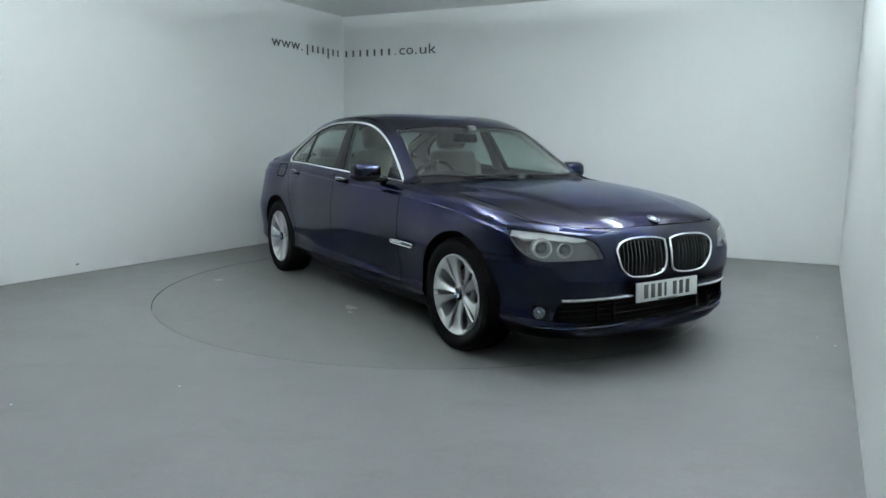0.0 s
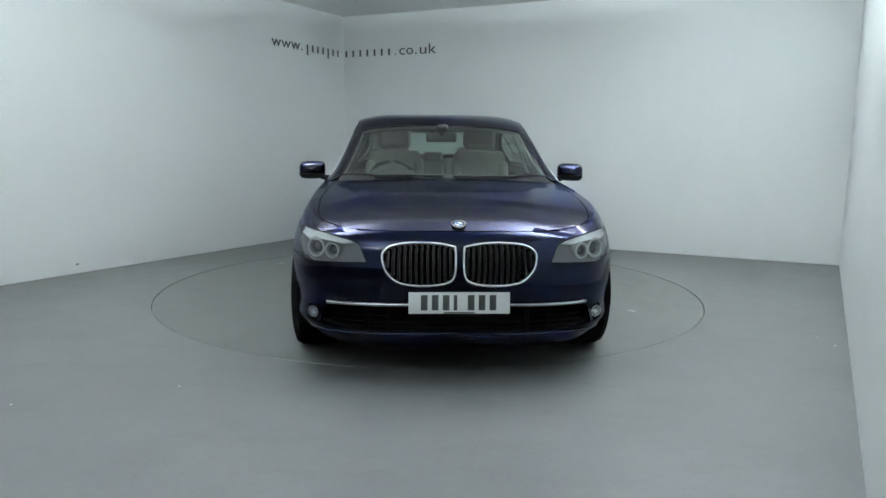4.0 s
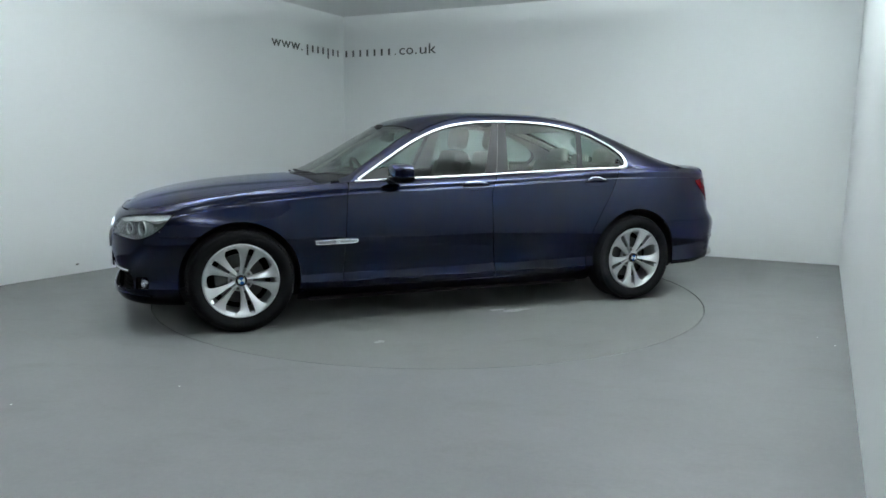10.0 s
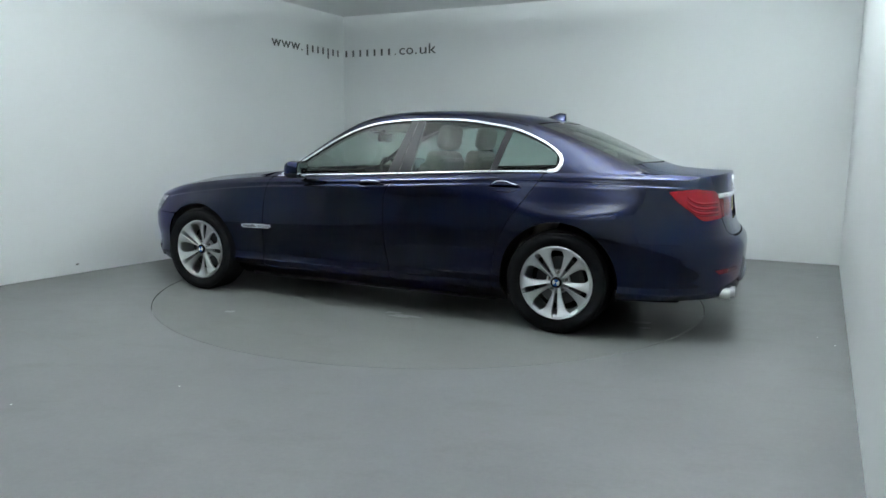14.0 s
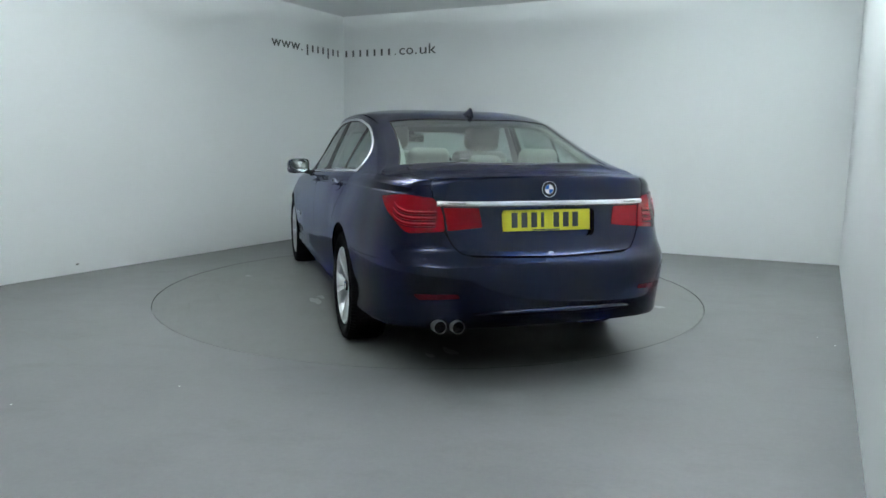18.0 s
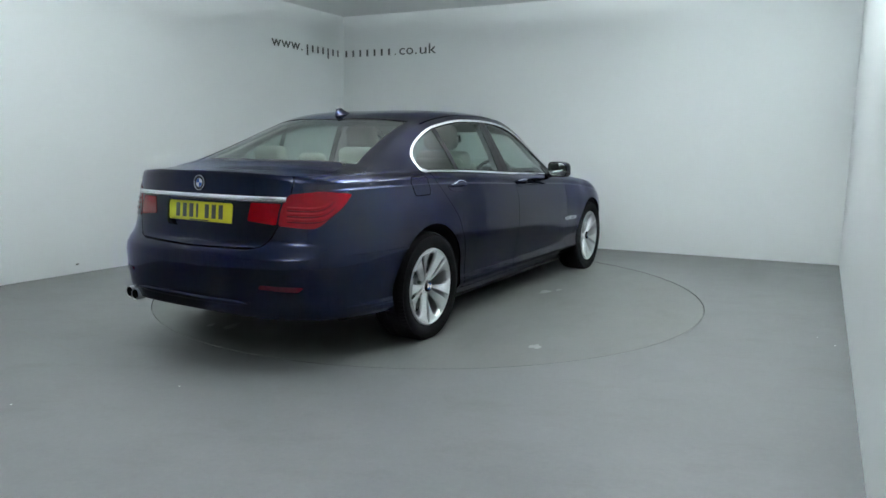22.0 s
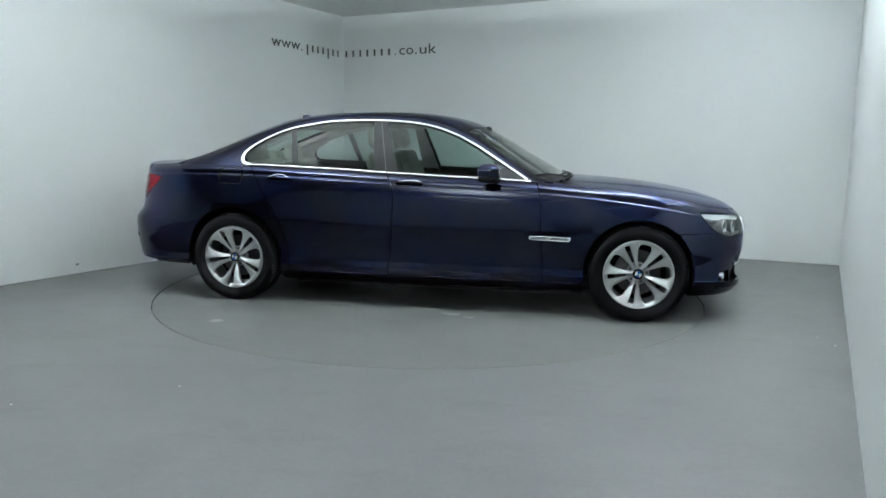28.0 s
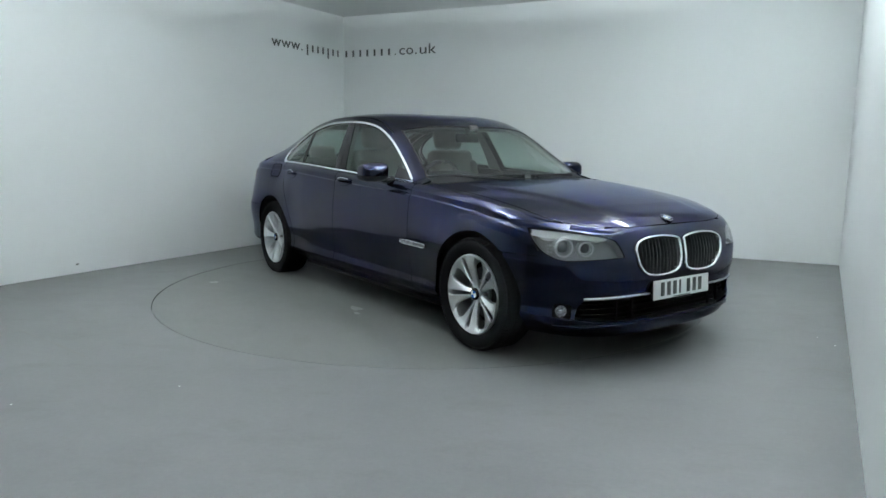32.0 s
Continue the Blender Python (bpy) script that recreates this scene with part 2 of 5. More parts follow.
def nose_a(x, z):
    """The way round the nose at which it reaches x, at the height z."""
    r = np.clip((x - FRONT_X) / (nose_x(z) - FRONT_X), 0, 1)
    return np.interp(np.arccos(r ** (FRONT_N / 2)), NOSE_PH, NOSE_A)


def tail_a(x, z):
    r = np.clip((REAR_X - x) / (REAR_X - tail_x(z)), 0, 1)
    return np.interp(np.arccos(r ** (REAR_N / 2)), TAIL_PH, TAIL_A)
# ---- end of car surfaces ----


# ---- mesh tools ----
def mesh_of(name, verts, faces, smooth=True, normals=None):
    me = bpy.data.meshes.new(name)
    me.from_pydata([tuple(v) for v in verts], [], [tuple(f) for f in faces])
    me.update()
    me.polygons.foreach_set("use_smooth", [smooth] * len(me.polygons))
    if normals is not None:
        me.normals_split_custom_set_from_vertices([tuple(n) for n in normals])
    return me


def part(name, data, material, parent=None, label=""):
    """Links a mesh or a bmesh as one mesh object under a thing or a part."""
    if isinstance(data, bmesh.types.BMesh):
        me = bpy.data.meshes.new(name)
        data.to_mesh(me)
        data.free()
        data = me
    if not data.materials:
        data.materials.append(material)
    ob = new(name, data)
    ob.parent = parent
    if label:
        tagged(ob, label)
    return ob


def thing(name, label, category, group="", kind="", at=None):
    ob = new(name)
    ob.empty_display_size = .2
    if at is not None:
        ob.matrix_world = at
    return tagged(ob, label, category, group, kind)


def joined(*meshes):
    """One mesh from (verts, faces, normals) triples."""
    vs, fs, ns, k = [], [], [], 0
    for v, f, n in meshes:
        vs.append(np.asarray(v, float)), ns.append(np.asarray(n, float))
        fs += [tuple(int(i) + k for i in q) for q in f]
        k += len(v)
    return np.concatenate(vs), fs, np.concatenate(ns)


def made(name, *triples):
    v, f, n = joined(*triples) if len(triples) > 1 else triples[0]
    return mesh_of(name, v, f, True, n)


def flipped(triple):
    v, f, n = triple
    s = np.array([1, -1, 1])
    return np.asarray(v) * s, [tuple(reversed(q)) for q in f], np.asarray(n) * s


def dense(pts, step=.008, closed=True):
    pts = np.asarray(pts, float)
    ends = np.roll(pts, -1, 0) if closed else pts[1:]
    out = []
    for a, b in zip(pts, ends):
        n = max(1, int(np.ceil(np.linalg.norm(b - a) / step)))
        out += [a + (b - a) * i / n for i in range(n)]
    if not closed:
        out.append(pts[-1])
    return np.array(out)


def rounded(pts, r=.02, n=6):
    """A polygon with its corners rounded; r is one radius or one for each corner."""
    pts = [np.asarray(p, float) for p in pts]
    rs = r if hasattr(r, "__len__") else [r] * len(pts)
    out = []
    for i, p in enumerate(pts):
        a, b = pts[i - 1] - p, pts[(i + 1) % len(pts)] - p
        la, lb = np.linalg.norm(a), np.linalg.norm(b)
        d = min(rs[i], .45 * la, .45 * lb)
        if d < 1e-5:
            out.append(p)
            continue
        s, e = p + a / la * d, p + b / lb * d
        out += [(1 - t) ** 2 * s + 2 * t * (1 - t) * p + t * t * e for t in np.linspace(0, 1, n)]
    return np.array(out)


def spline(pts, n=10, closed=True):
    pts = np.asarray(pts, float)
    m = len(pts)
    out = []
    for i in range(m if closed else m - 1):
        p0, p1, p2, p3 = (pts[(i + j) % m] if closed else pts[min(max(i + j, 0), m - 1)] for j in (-1, 0, 1, 2))
        for t in np.arange(n) / n:
            out.append(.5 * (2 * p1 + (p2 - p0) * t + (2 * p0 - 5 * p1 + 4 * p2 - p3) * t ** 2 + (3 * p1 - p0 - 3 * p2 + p3) * t ** 3))
    if not closed:
        out.append(pts[-1])
    return np.array(out)


def within(poly, p):
    a, b = poly, np.roll(poly, -1, 0)
    hit = np.zeros(len(p), bool)
    for (x0, y0), (x1, y1) in zip(a, b):
        if y0 != y1:
            cross = (y0 > p[:, 1]) != (y1 > p[:, 1])
            hit ^= cross & (p[:, 0] < (x1 - x0) * (p[:, 1] - y0) / (y1 - y0) + x0)
    return hit


def normals_at(surf, a, b, e=6e-4):
    n = np.cross(surf(a + e, b) - surf(a - e, b), surf(a, b + e) - surf(a, b - e))
    n = np.nan_to_num(n)
    return n / np.maximum(np.linalg.norm(n, axis=-1, keepdims=True), 1e-12)


MIDDLE = np.array([0, 0, .55])


def outward(p, n):
    ref = p - MIDDLE * np.array([0, 0, 1]) - np.array([1, 0, 0]) * np.clip(p[:, :1], -1.6, 1.6)
    return n if (n * ref).sum() > 0 else -n


def softened(kind, uv, n):
    """Rounds the edge between roof and sides: the normals of both turn towards each other."""
    x = uv[:, 0]
    ry, rz = rail(x)
    zs = shoulder_z(x)
    here = np.clip((rz - zs - .004) / .02, 0, 1) * np.clip((.8 - x) / .05, 0, 1)
    if kind == "side":
        w = np.clip(1 - (rz - uv[:, 1] - zs) / .075, 0, 1)
        m = normals_at(top, x, ry * .975)
    else:
        w = np.clip((np.abs(uv[:, 1]) / np.maximum(ry, 1e-3) - .88) / .12, 0, 1)
        m = normals_at(side, x, np.maximum(rz - .03, zs + .004))
        m = m * np.where(m[:, 1:2] < 0, -1, 1)
        m[:, 1] *= np.sign(uv[:, 1])
    m = m * np.where((m * n).sum(1, keepdims=True) < -.3, -1, 1)
    w = (w * w * here * .5)[:, None]
    n = n * (1 - w) + m * w
    return n / np.maximum(np.linalg.norm(n, axis=1, keepdims=True), 1e-12)


def panel(surf, outer, holes=(), step=.016, depth=.014, lift=0.0):
    """A sheet-metal panel on a surface of two parameters, inside the outline and outside the holes, its edges folded inwards."""
    outer = np.asarray(outer, float)
    loops = [outer, *[np.asarray(h, float) for h in holes]]
    sheared = surf is side
    kind = "side" if sheared else "top" if surf is top else ""
    if sheared:
        # rows follow the shoulder line
        loops = [np.stack([l[:, 0], l[:, 1] - shoulder_z(l[:, 0])], 1) for l in (dense(l, .012) for l in loops)]
        outer = loops[0]
        surf = lambda x, s: side(x, s + shoulder_z(x))
    lo, hi = outer.min(0) - step * .5, outer.max(0) + step * .5
    ga, gb = (lo[i] + np.arange(int(np.ceil((hi[i] - lo[i]) / step)) + 1) * step for i in (0, 1))
    if sheared and lift >= 0 and step > .008:
        gb = np.unique(np.concatenate([gb[(gb < -.092) | (gb > .005)], np.arange(-.09, .004, .003)]).round(5))
        gb = gb[(gb >= lo[1] - step) & (gb <= hi[1] + step)]
    na, nb = len(ga) - 1, len(gb) - 1
    ca, cb = np.meshgrid((ga[:-1] + ga[1:]) / 2, (gb[:-1] + gb[1:]) / 2, indexing="ij")
    c = np.stack([ca.ravel(), cb.ravel()], 1)
    keep = within(outer, c)
    for h in loops[1:]:
        keep &= ~within(h, c)
    keep = keep.reshape(na, nb)
    ii, jj = np.nonzero(keep)
    ids = lambda i, j: i * (nb + 1) + j
    quads = np.stack([ids(ii, jj), ids(ii + 1, jj), ids(ii + 1, jj + 1), ids(ii, jj + 1)], 1)
    used, quads = np.unique(quads, return_inverse=True)
    quads = quads.reshape(-1, 4)
    uv = np.stack([ga[used // (nb + 1)], gb[used % (nb + 1)]], 1)
    # edges met once are the border
    count = {}
    for q in quads:
        for k in range(4):
            a, b = int(q[k]), int(q[(k + 1) % 4])
            key = (min(a, b), max(a, b))
            count[key] = None if key in count else (a, b)
    border = [e for e in count.values() if e]
    rimv = np.unique(np.array(border).ravel())
    seg_a = np.concatenate(loops)
    seg_b = np.concatenate([np.roll(l, -1, 0) for l in loops])
    d = seg_b - seg_a
    dd = np.maximum((d * d).sum(1), 1e-14)
    for v in rimv:
        t = np.clip(((uv[v] - seg_a) * d).sum(1) / dd, 0, 1)
        q = seg_a + d * t[:, None]
        m = ((q - uv[v]) ** 2).sum(1).argmin()
        uv[v] = q[m]
    p = surf(uv[:, 0], uv[:, 1])
    n0 = normals_at(surf, uv[:, 0], uv[:, 1])
    n = outward(p, n0)
    if kind:
        n = softened(kind, uv, n)
    p = p + n * lift
    faces = [tuple(q) for q in quads]
    if (n[0] * n0[0]).sum() < 0:
        faces = [f[::-1] for f in faces]
        border = [(b, a) for a, b in border]
    # the fold
    where = {int(v): k for k, v in enumerate(rimv)}
    out = np.zeros((len(rimv), 3))
    for a, b in border:
        s = np.cross(p[b] - p[a], n[a] + n[b])
        out[where[a]] += s
        out[where[b]] += s
    out /= np.maximum(np.linalg.norm(out, axis=1, keepdims=True), 1e-12)
    k, r = len(p), len(rimv)
    verts = np.concatenate([p, p[rimv], p[rimv] - n[rimv] * depth])
    norm = np.concatenate([n, out, out])
    for a, b in border:
        faces.append((k + where[b], k + where[a], k + r + where[a], k + r + where[b]))
    return verts, faces, norm


def sheet(surf, outer, lift=0.0, step=.03, holes=()):
    return panel(surf, outer, holes, step, .002, lift)


def bead(path, up, width, height, closed=True, sink=.004):
    """A rounded strip along a path, up being the way it stands off; width across."""
    path, up = np.asarray(path, float), np.asarray(up, float)
    if up.ndim == 1:
        up = np.tile(up, (len(path), 1))
    tan = np.roll(path, -1, 0) - np.roll(path, 1, 0)
    if not closed:
        tan[0], tan[-1] = path[1] - path[0], path[-1] - path[-2]
    tan /= np.maximum(np.linalg.norm(tan, axis=1, keepdims=True), 1e-12)
    across = np.cross(up, tan)
    across /= np.maximum(np.linalg.norm(across, axis=1, keepdims=True), 1e-12)
    up = np.cross(tan, across)
    width = np.broadcast_to(np.asarray(width, float), (len(path),))[:, None]
    prof = [(-.5, -1), (-.5, .35), (-.38, .8), (-.15, 1), (.15, 1), (.38, .8), (.5, .35), (.5, -1)]
    rows = []
    for s, h in prof:
        rows.append(path + across * width * s + up * (height * h if h > 0 else -sink))
    m, n = len(prof), len(path)
    verts = np.stack(rows, 1).reshape(-1, 3)
    faces = []
    for i in range(n if closed else n - 1):
        j = (i + 1) % n
        for k in range(m):
            l = (k + 1) % m
            faces.append((i * m + k, i * m + l, j * m + l, j * m + k))
    if not closed:
        faces.append(tuple(range(m))[::-1])
        faces.append(tuple((n - 1) * m + k for k in range(m)))
    return verts, faces


def tube(path, radius, closed=False, sides=10):
    path = np.asarray(path, float)
    tan = np.gradient(path, axis=0) if not closed else np.roll(path, -1, 0) - np.roll(path, 1, 0)
    tan /= np.maximum(np.linalg.norm(tan, axis=1, keepdims=True), 1e-12)
    ref = np.array([0, 0, 1.]) if abs(tan[:, 2]).max() < .95 else np.array([0, 1., 0])
    u = np.cross(tan, ref)
    u /= np.maximum(np.linalg.norm(u, axis=1, keepdims=True), 1e-12)
    v = np.cross(tan, u)
    ang = np.arange(sides) * 2 * math.pi / sides
    r = np.broadcast_to(np.asarray(radius, float), (len(path),))[:, None, None]
    verts = (path[:, None] + r * (np.cos(ang)[None, :, None] * u[:, None] + np.sin(ang)[None, :, None] * v[:, None])).reshape(-1, 3)
    n, faces = len(path), []
    for i in range(n if closed else n - 1):
        j = (i + 1) % n
        for k in range(sides):
            l = (k + 1) % sides
            faces.append((i * sides + k, j * sides + k, j * sides + l, i * sides + l))
    if not closed:
        faces += [tuple(range(sides)), tuple((n - 1) * sides + k for k in range(sides))[::-1]]
    return verts, faces


def lathe(profile, n=48, axis="y", cap=False):
    """A profile of (radius, along) pairs turned about an axis."""
    prof = np.asarray(profile, float)
    ang = np.arange(n) * 2 * math.pi / n
    c, s = np.cos(ang)[:, None], np.sin(ang)[:, None]
    r, h = prof[:, 0][None], prof[:, 1][None] + 0 * c
    v = {"y": np.stack([r * c, h, r * s], -1), "x": np.stack([h, r * c, r * s], -1), "z": np.stack([r * c, r * s, h], -1)}[axis].reshape(-1, 3)
    m, faces = len(prof), []
    for i in range(n):
        j = (i + 1) % n
        for k in range(m - 1):
            faces.append((i * m + k, j * m + k, j * m + k + 1, i * m + k + 1))
    if cap:
        faces.append(tuple(i * m + m - 1 for i in range(n)))
    return v, faces


def solid(name, vf, smooth=True, sharp=.6):
    """A mesh with outward faces and sharp edges kept."""
    bm = bmesh.new()
    vs = [bm.verts.new(tuple(v)) for v in vf[0]]
    for f in vf[1]:
        try:
            bm.faces.new([vs[i] for i in f])
        except ValueError:
            pass
    bmesh.ops.remove_doubles(bm, verts=bm.verts, dist=1e-5)
    bmesh.ops.recalc_face_normals(bm, faces=bm.faces)
    for f in bm.faces:
        f.smooth = smooth
    for e in bm.edges:
        e.smooth = not (len(e.link_faces) == 2 and e.calc_face_angle(0) > sharp)
    me = bpy.data.meshes.new(name)
    bm.to_mesh(me)
    bm.free()
    return me


def block(name, size, bevel=.01, seg=3, at=(0, 0, 0), m=None):
    """A box with rounded edges."""
    bm = bmesh.new()
    bmesh.ops.create_cube(bm, size=1)
    bmesh.ops.scale(bm, vec=size, verts=bm.verts)
    if bevel:
        bmesh.ops.bevel(bm, geom=list(bm.edges), offset=bevel, segments=seg, affect="EDGES", profile=.5)
    bmesh.ops.translate(bm, vec=at, verts=bm.verts)
    if m is not None:
        bmesh.ops.transform(bm, matrix=m, verts=bm.verts)
    for f in bm.faces:
        f.smooth = True
    me = bpy.data.meshes.new(name)
    bm.to_mesh(me)
    bm.free()
    me.polygons.foreach_set("use_smooth", [True] * len(me.polygons))
    return me


def prism(outline2, y0, y1, plane="xz"):
    """A flat outline given thickness along the third axis."""
    o = np.asarray(outline2, float)
    n = len(o)
    mk = {"xz": lambda a, b, h: (a, h, b), "xy": lambda a, b, h: (a, b, h), "yz": lambda a, b, h: (h, a, b)}[plane]
    v = [mk(a, b, y0) for a, b in o] + [mk(a, b, y1) for a, b in o]
    f = [tuple(range(n)), tuple(range(n, 2 * n))[::-1]] + [(i, i + n, (i + 1) % n + n, (i + 1) % n) for i in range(n)]
    return np.array(v), f


# ---- the room ----
CORNER, RIGHT, RIGHT_END, LEFT_END = (-1.412, 9.842), (4.247, 7.276), (-.415, -1.231), (-7.17, -.11)
PIVOT, RADIUS = (-.11, 5.914), 2.25


def wall(name, a, b, label, height=CEILING, thick=.15):
    """A wall from a to b, its inner face on that line, its body to the right of the way from a to b."""
    a, b = Vector((*a, 0)), Vector((*b, 0))
    d = (b - a).normalized()
    n = Vector((d.y, -d.x, 0)) * thick
    v = [a, b, b + n, a + n]
    verts = [(*p.xy, z) for z in (0, height) for p in v]
    faces = [(0, 1, 5, 4), (1, 2, 6, 5), (2, 3, 7, 6), (3, 0, 4, 7), (3, 2, 1, 0), (4, 5, 6, 7)]
    return tagged(part(name, solid(name, (verts, faces), False), WALL), label, "wall", kind="structure")


wall("wall_north", RIGHT, CORNER, "smooth pale grey-white painted studio wall behind the turntable")
wall("wall_west", CORNER, LEFT_END, "smooth pale grey-white painted side wall with lettering")
wall("wall_south", LEFT_END, RIGHT_END, "plain pale painted wall closing the studio")
wall("wall_east", RIGHT_END, RIGHT, "plain pale painted side wall close to the camera")


def slab(name, z0, z1, grow, material, label, category):
    o = [CORNER, RIGHT, RIGHT_END, LEFT_END]
    c = Vector((sum(p[0] for p in o) / 4, sum(p[1] for p in o) / 4))
    o = [tuple(c + (Vector(p) - c) * grow) for p in o]
    return tagged(part(name, solid(name, prism(o, z0, z1, "xy"), False), material), label, category, kind="structure")


slab("ceiling", CEILING, CEILING + .12, 1.04, CEIL, "flat white painted ceiling", "ceiling")


def round_hole_floor():
    """The floor, one sheet with a round hole for the turntable and a shallow pit under it."""
    o = [np.array(p) for p in (CORNER, RIGHT, RIGHT_END, LEFT_END)]
    c = np.array(PIVOT)
    n, hole = 256, RADIUS + .0022
    inner, outer = [], []
    for i in range(n):
        d = np.array([math.cos(2 * math.pi * i / n), math.sin(2 * math.pi * i / n)])
        best = 1e9
        for a, b in zip(o, o[1:] + o[:1]):
            m = np.array([d, a - b]).T
            if abs(np.linalg.det(m)) > 1e-9:
                t, s = np.linalg.solve(m, a - c)
                if t > 0 and -1e-6 <= s <= 1 + 1e-6:
                    best = min(best, t)
        inner.append(c + d * hole), outer.append(c + d * (best + .1))
    v = [(*p, 0) for p in inner] + [(*p, 0) for p in outer] + [(*p, -.12) for p in inner] + [(*c, -.12)]
    f = []
    for i in range(n):
        j = (i + 1) % n
        f += [(i, n + i, n + j, j), (i, j, 2 * n + j, 2 * n + i), (2 * n + i, 2 * n + j, 3 * n)]
    me = mesh_of("floor", v, f, False)
    me.materials.append(FLOOR), me.materials.append(DARK)
    for k, p in enumerate(me.polygons):
        p.material_index = 0 if k % 3 == 0 else 1
    return tagged(part("floor", me, FLOOR), "scuffed grey painted concrete floor with a round turntable cut", "floor", kind="structure")


round_hole_floor()
turntable = thing("turntable", "round flush grey painted turntable with worn paint under the car", "turntable", at=pose(*PIVOT, 0))
part("disc", solid("disc", lathe([(0, -.06), (RADIUS - .012, -.06), (RADIUS - .003, -.05), (RADIUS - .002, -.004), (RADIUS - .006, 0), (1.2, 0), (0, 0)], 256, "z")), DISC, turntable)


# ---- the car ----
CAR_OFF = (-.141, -.066)
car = thing("car", "dark blue metallic four-door saloon car standing on the turntable", "car")
HUB_F, HUB_R, HUB_Z = 1.535, -1.535, .337


def pair(name, triple, material, label="", parent=None):
    """The same part on both sides of the car."""
    a = part(name, made(name, triple), material, parent or car, label)
    b = part(name, made(name, flipped(triple)), material, parent or car, label)
    return a, b


def pair_joined(name, triples, material, label=""):
    a = part(name, made(name, *triples), material, car, label)
    b = part(name, made(name, *[flipped(t) for t in triples]), material, car, label)
    return a, b


def ring(x, z, r, n=96, squash=1.0):
    t = np.arange(n) * 2 * math.pi / n
    return np.stack([x + r * np.cos(t), z + r * squash * np.sin(t)], 1)


ARCH_F, ARCH_R = ring(HUB_F, .342, .385), ring(HUB_R, .346, .395)
GAP = .0028
SILL = .235
# upright shut lines: x by height
door_front = curve((.2, .872), (.55, .85), (.92, .82), (1.0, .78))
door_mid = curve((.2, -.3), (.29, -.29), (.5, -.258), (.86, -.245), (1.0, -.302), (1.05, -.32))
door_rear = curve((.2, -1.08), (.5, -1.1), (.72, -1.19), (.89, -1.308), (1.052, -1.412), (1.1, -1.44))


def line(f, z0, z1, n=24, shift=0.0):
    z = np.linspace(z0, z1, n)
    return np.stack([f(z) + shift, z], 1)


def along(f, x0, x1, n=40, shift=0.0):
    x = np.linspace(x0, x1, n)
    return np.stack([x, f(x) + shift], 1)


# front door and rear door below the glass
belt = lambda x: shoulder_z(x) - .004
pair("front_door", panel(side, np.concatenate([line(door_front, SILL + .02, .966, shift=-GAP), along(belt, .79, -.298), line(door_mid, .995, SILL + .02, shift=GAP)])), PAINT)
rear_edge = np.concatenate([line(door_mid, SILL + .02, .995, shift=-GAP), along(belt, -.306, -1.408), line(door_rear, 1.046, .505, shift=GAP),
                            [(HUB_R + .462 * math.cos(a), .346 + .462 * math.sin(a)) for a in np.linspace(.36, -.2, 12)]])
pair("rear_door", panel(side, rear_edge), PAINT)
# sill between the arches
pair("side_sill", panel(side, dense([(-1.16, .165), (1.16, .165), (1.16, SILL + .012), (-1.16, SILL + .012)]), [ARCH_F, ARCH_R]), PAINT)
# front wing
LAMP_BACK = curve((.6, 2.05), (.643, 2.03), (.713, 1.98), (.777, 1.92), (.8, 1.895), (.84, 1.86))
wing = np.concatenate([line(door_front, SILL + .02, .96, shift=GAP), along(shoulder_z, .83, 1.87), line(LAMP_BACK, .835, .66), [(2.04, .644), (2.02, .636), (1.5, .636), (1.5, .3), (1.1, SILL + .02)]])
bonnet_k = curve((.9, .925), (1.7, .93), (1.9, .96), (2.0, .985), (2.1, .995), (2.3, 1.0))


def bonnet_edge(x, extra=0.0):
    return np.minimum(bonnet_k(x) + extra, 1) * rail(x)[0]


def deck_strip(x0, x1, lo, hi, n=60):
    """A strip of the top surface between two fractions of its half width."""
    x = np.linspace(x0, x1, n)
    ry = rail(x)[0]
    return np.concatenate([np.stack([x, ry * lo(x)], 1), np.stack([x, ry * hi(x)], 1)[::-1]])


wing_top = panel(top, deck_strip(.92, 1.9, lambda x: bonnet_k(x) + .004, lambda x: 0 * x + 1), step=.012)
brow_x = np.linspace(1.86, 2.2, 30)
wing_brow = panel(side, np.concatenate([np.stack([brow_x, np.minimum(.7785 + 0 * brow_x, shoulder_z(brow_x) - .003)], 1), along(shoulder_z, 2.2, 1.86, 30)]), step=.008)
wing_gap = panel(top, deck_strip(1.88, 2.12, lambda x: bonnet_k(x) + .003, lambda x: 0 * x + 1.0), step=.006)
pair_joined("front_wing", [panel(side, dense(wing), [ARCH_F]), wing_top, wing_brow, wing_gap], PAINT)
# bonnet
bx = np.concatenate([np.linspace(1.0, 2.1, 60), 2.1 + .146 * np.sin(np.linspace(0, math.pi / 2, 30))[1:]])
by = bonnet_edge(bx) - .003
half = np.stack([bx, by], 1)
cowl = np.stack([1.0 + .06 * np.cos(np.linspace(-1.4, 1.4, 20)), np.linspace(-1, 1, 20) * (by[0])], 1)
part("bonnet", made("bonnet", panel(top, np.concatenate([half, (half * [1, -1])[::-1], cowl[1:-1]]), step=.0085)), PAINT, car)
# roof, pillars


def across(x0, bow, k):
    """A line across the top at x0 in the middle, drawn back by bow at the sides; k is the fraction of the half width that it spans."""
    u = np.linspace(-1, 1, 41)
    x = x0 + bow * u ** 2
    return np.stack([x, u * k * rail(x)[0]], 1)


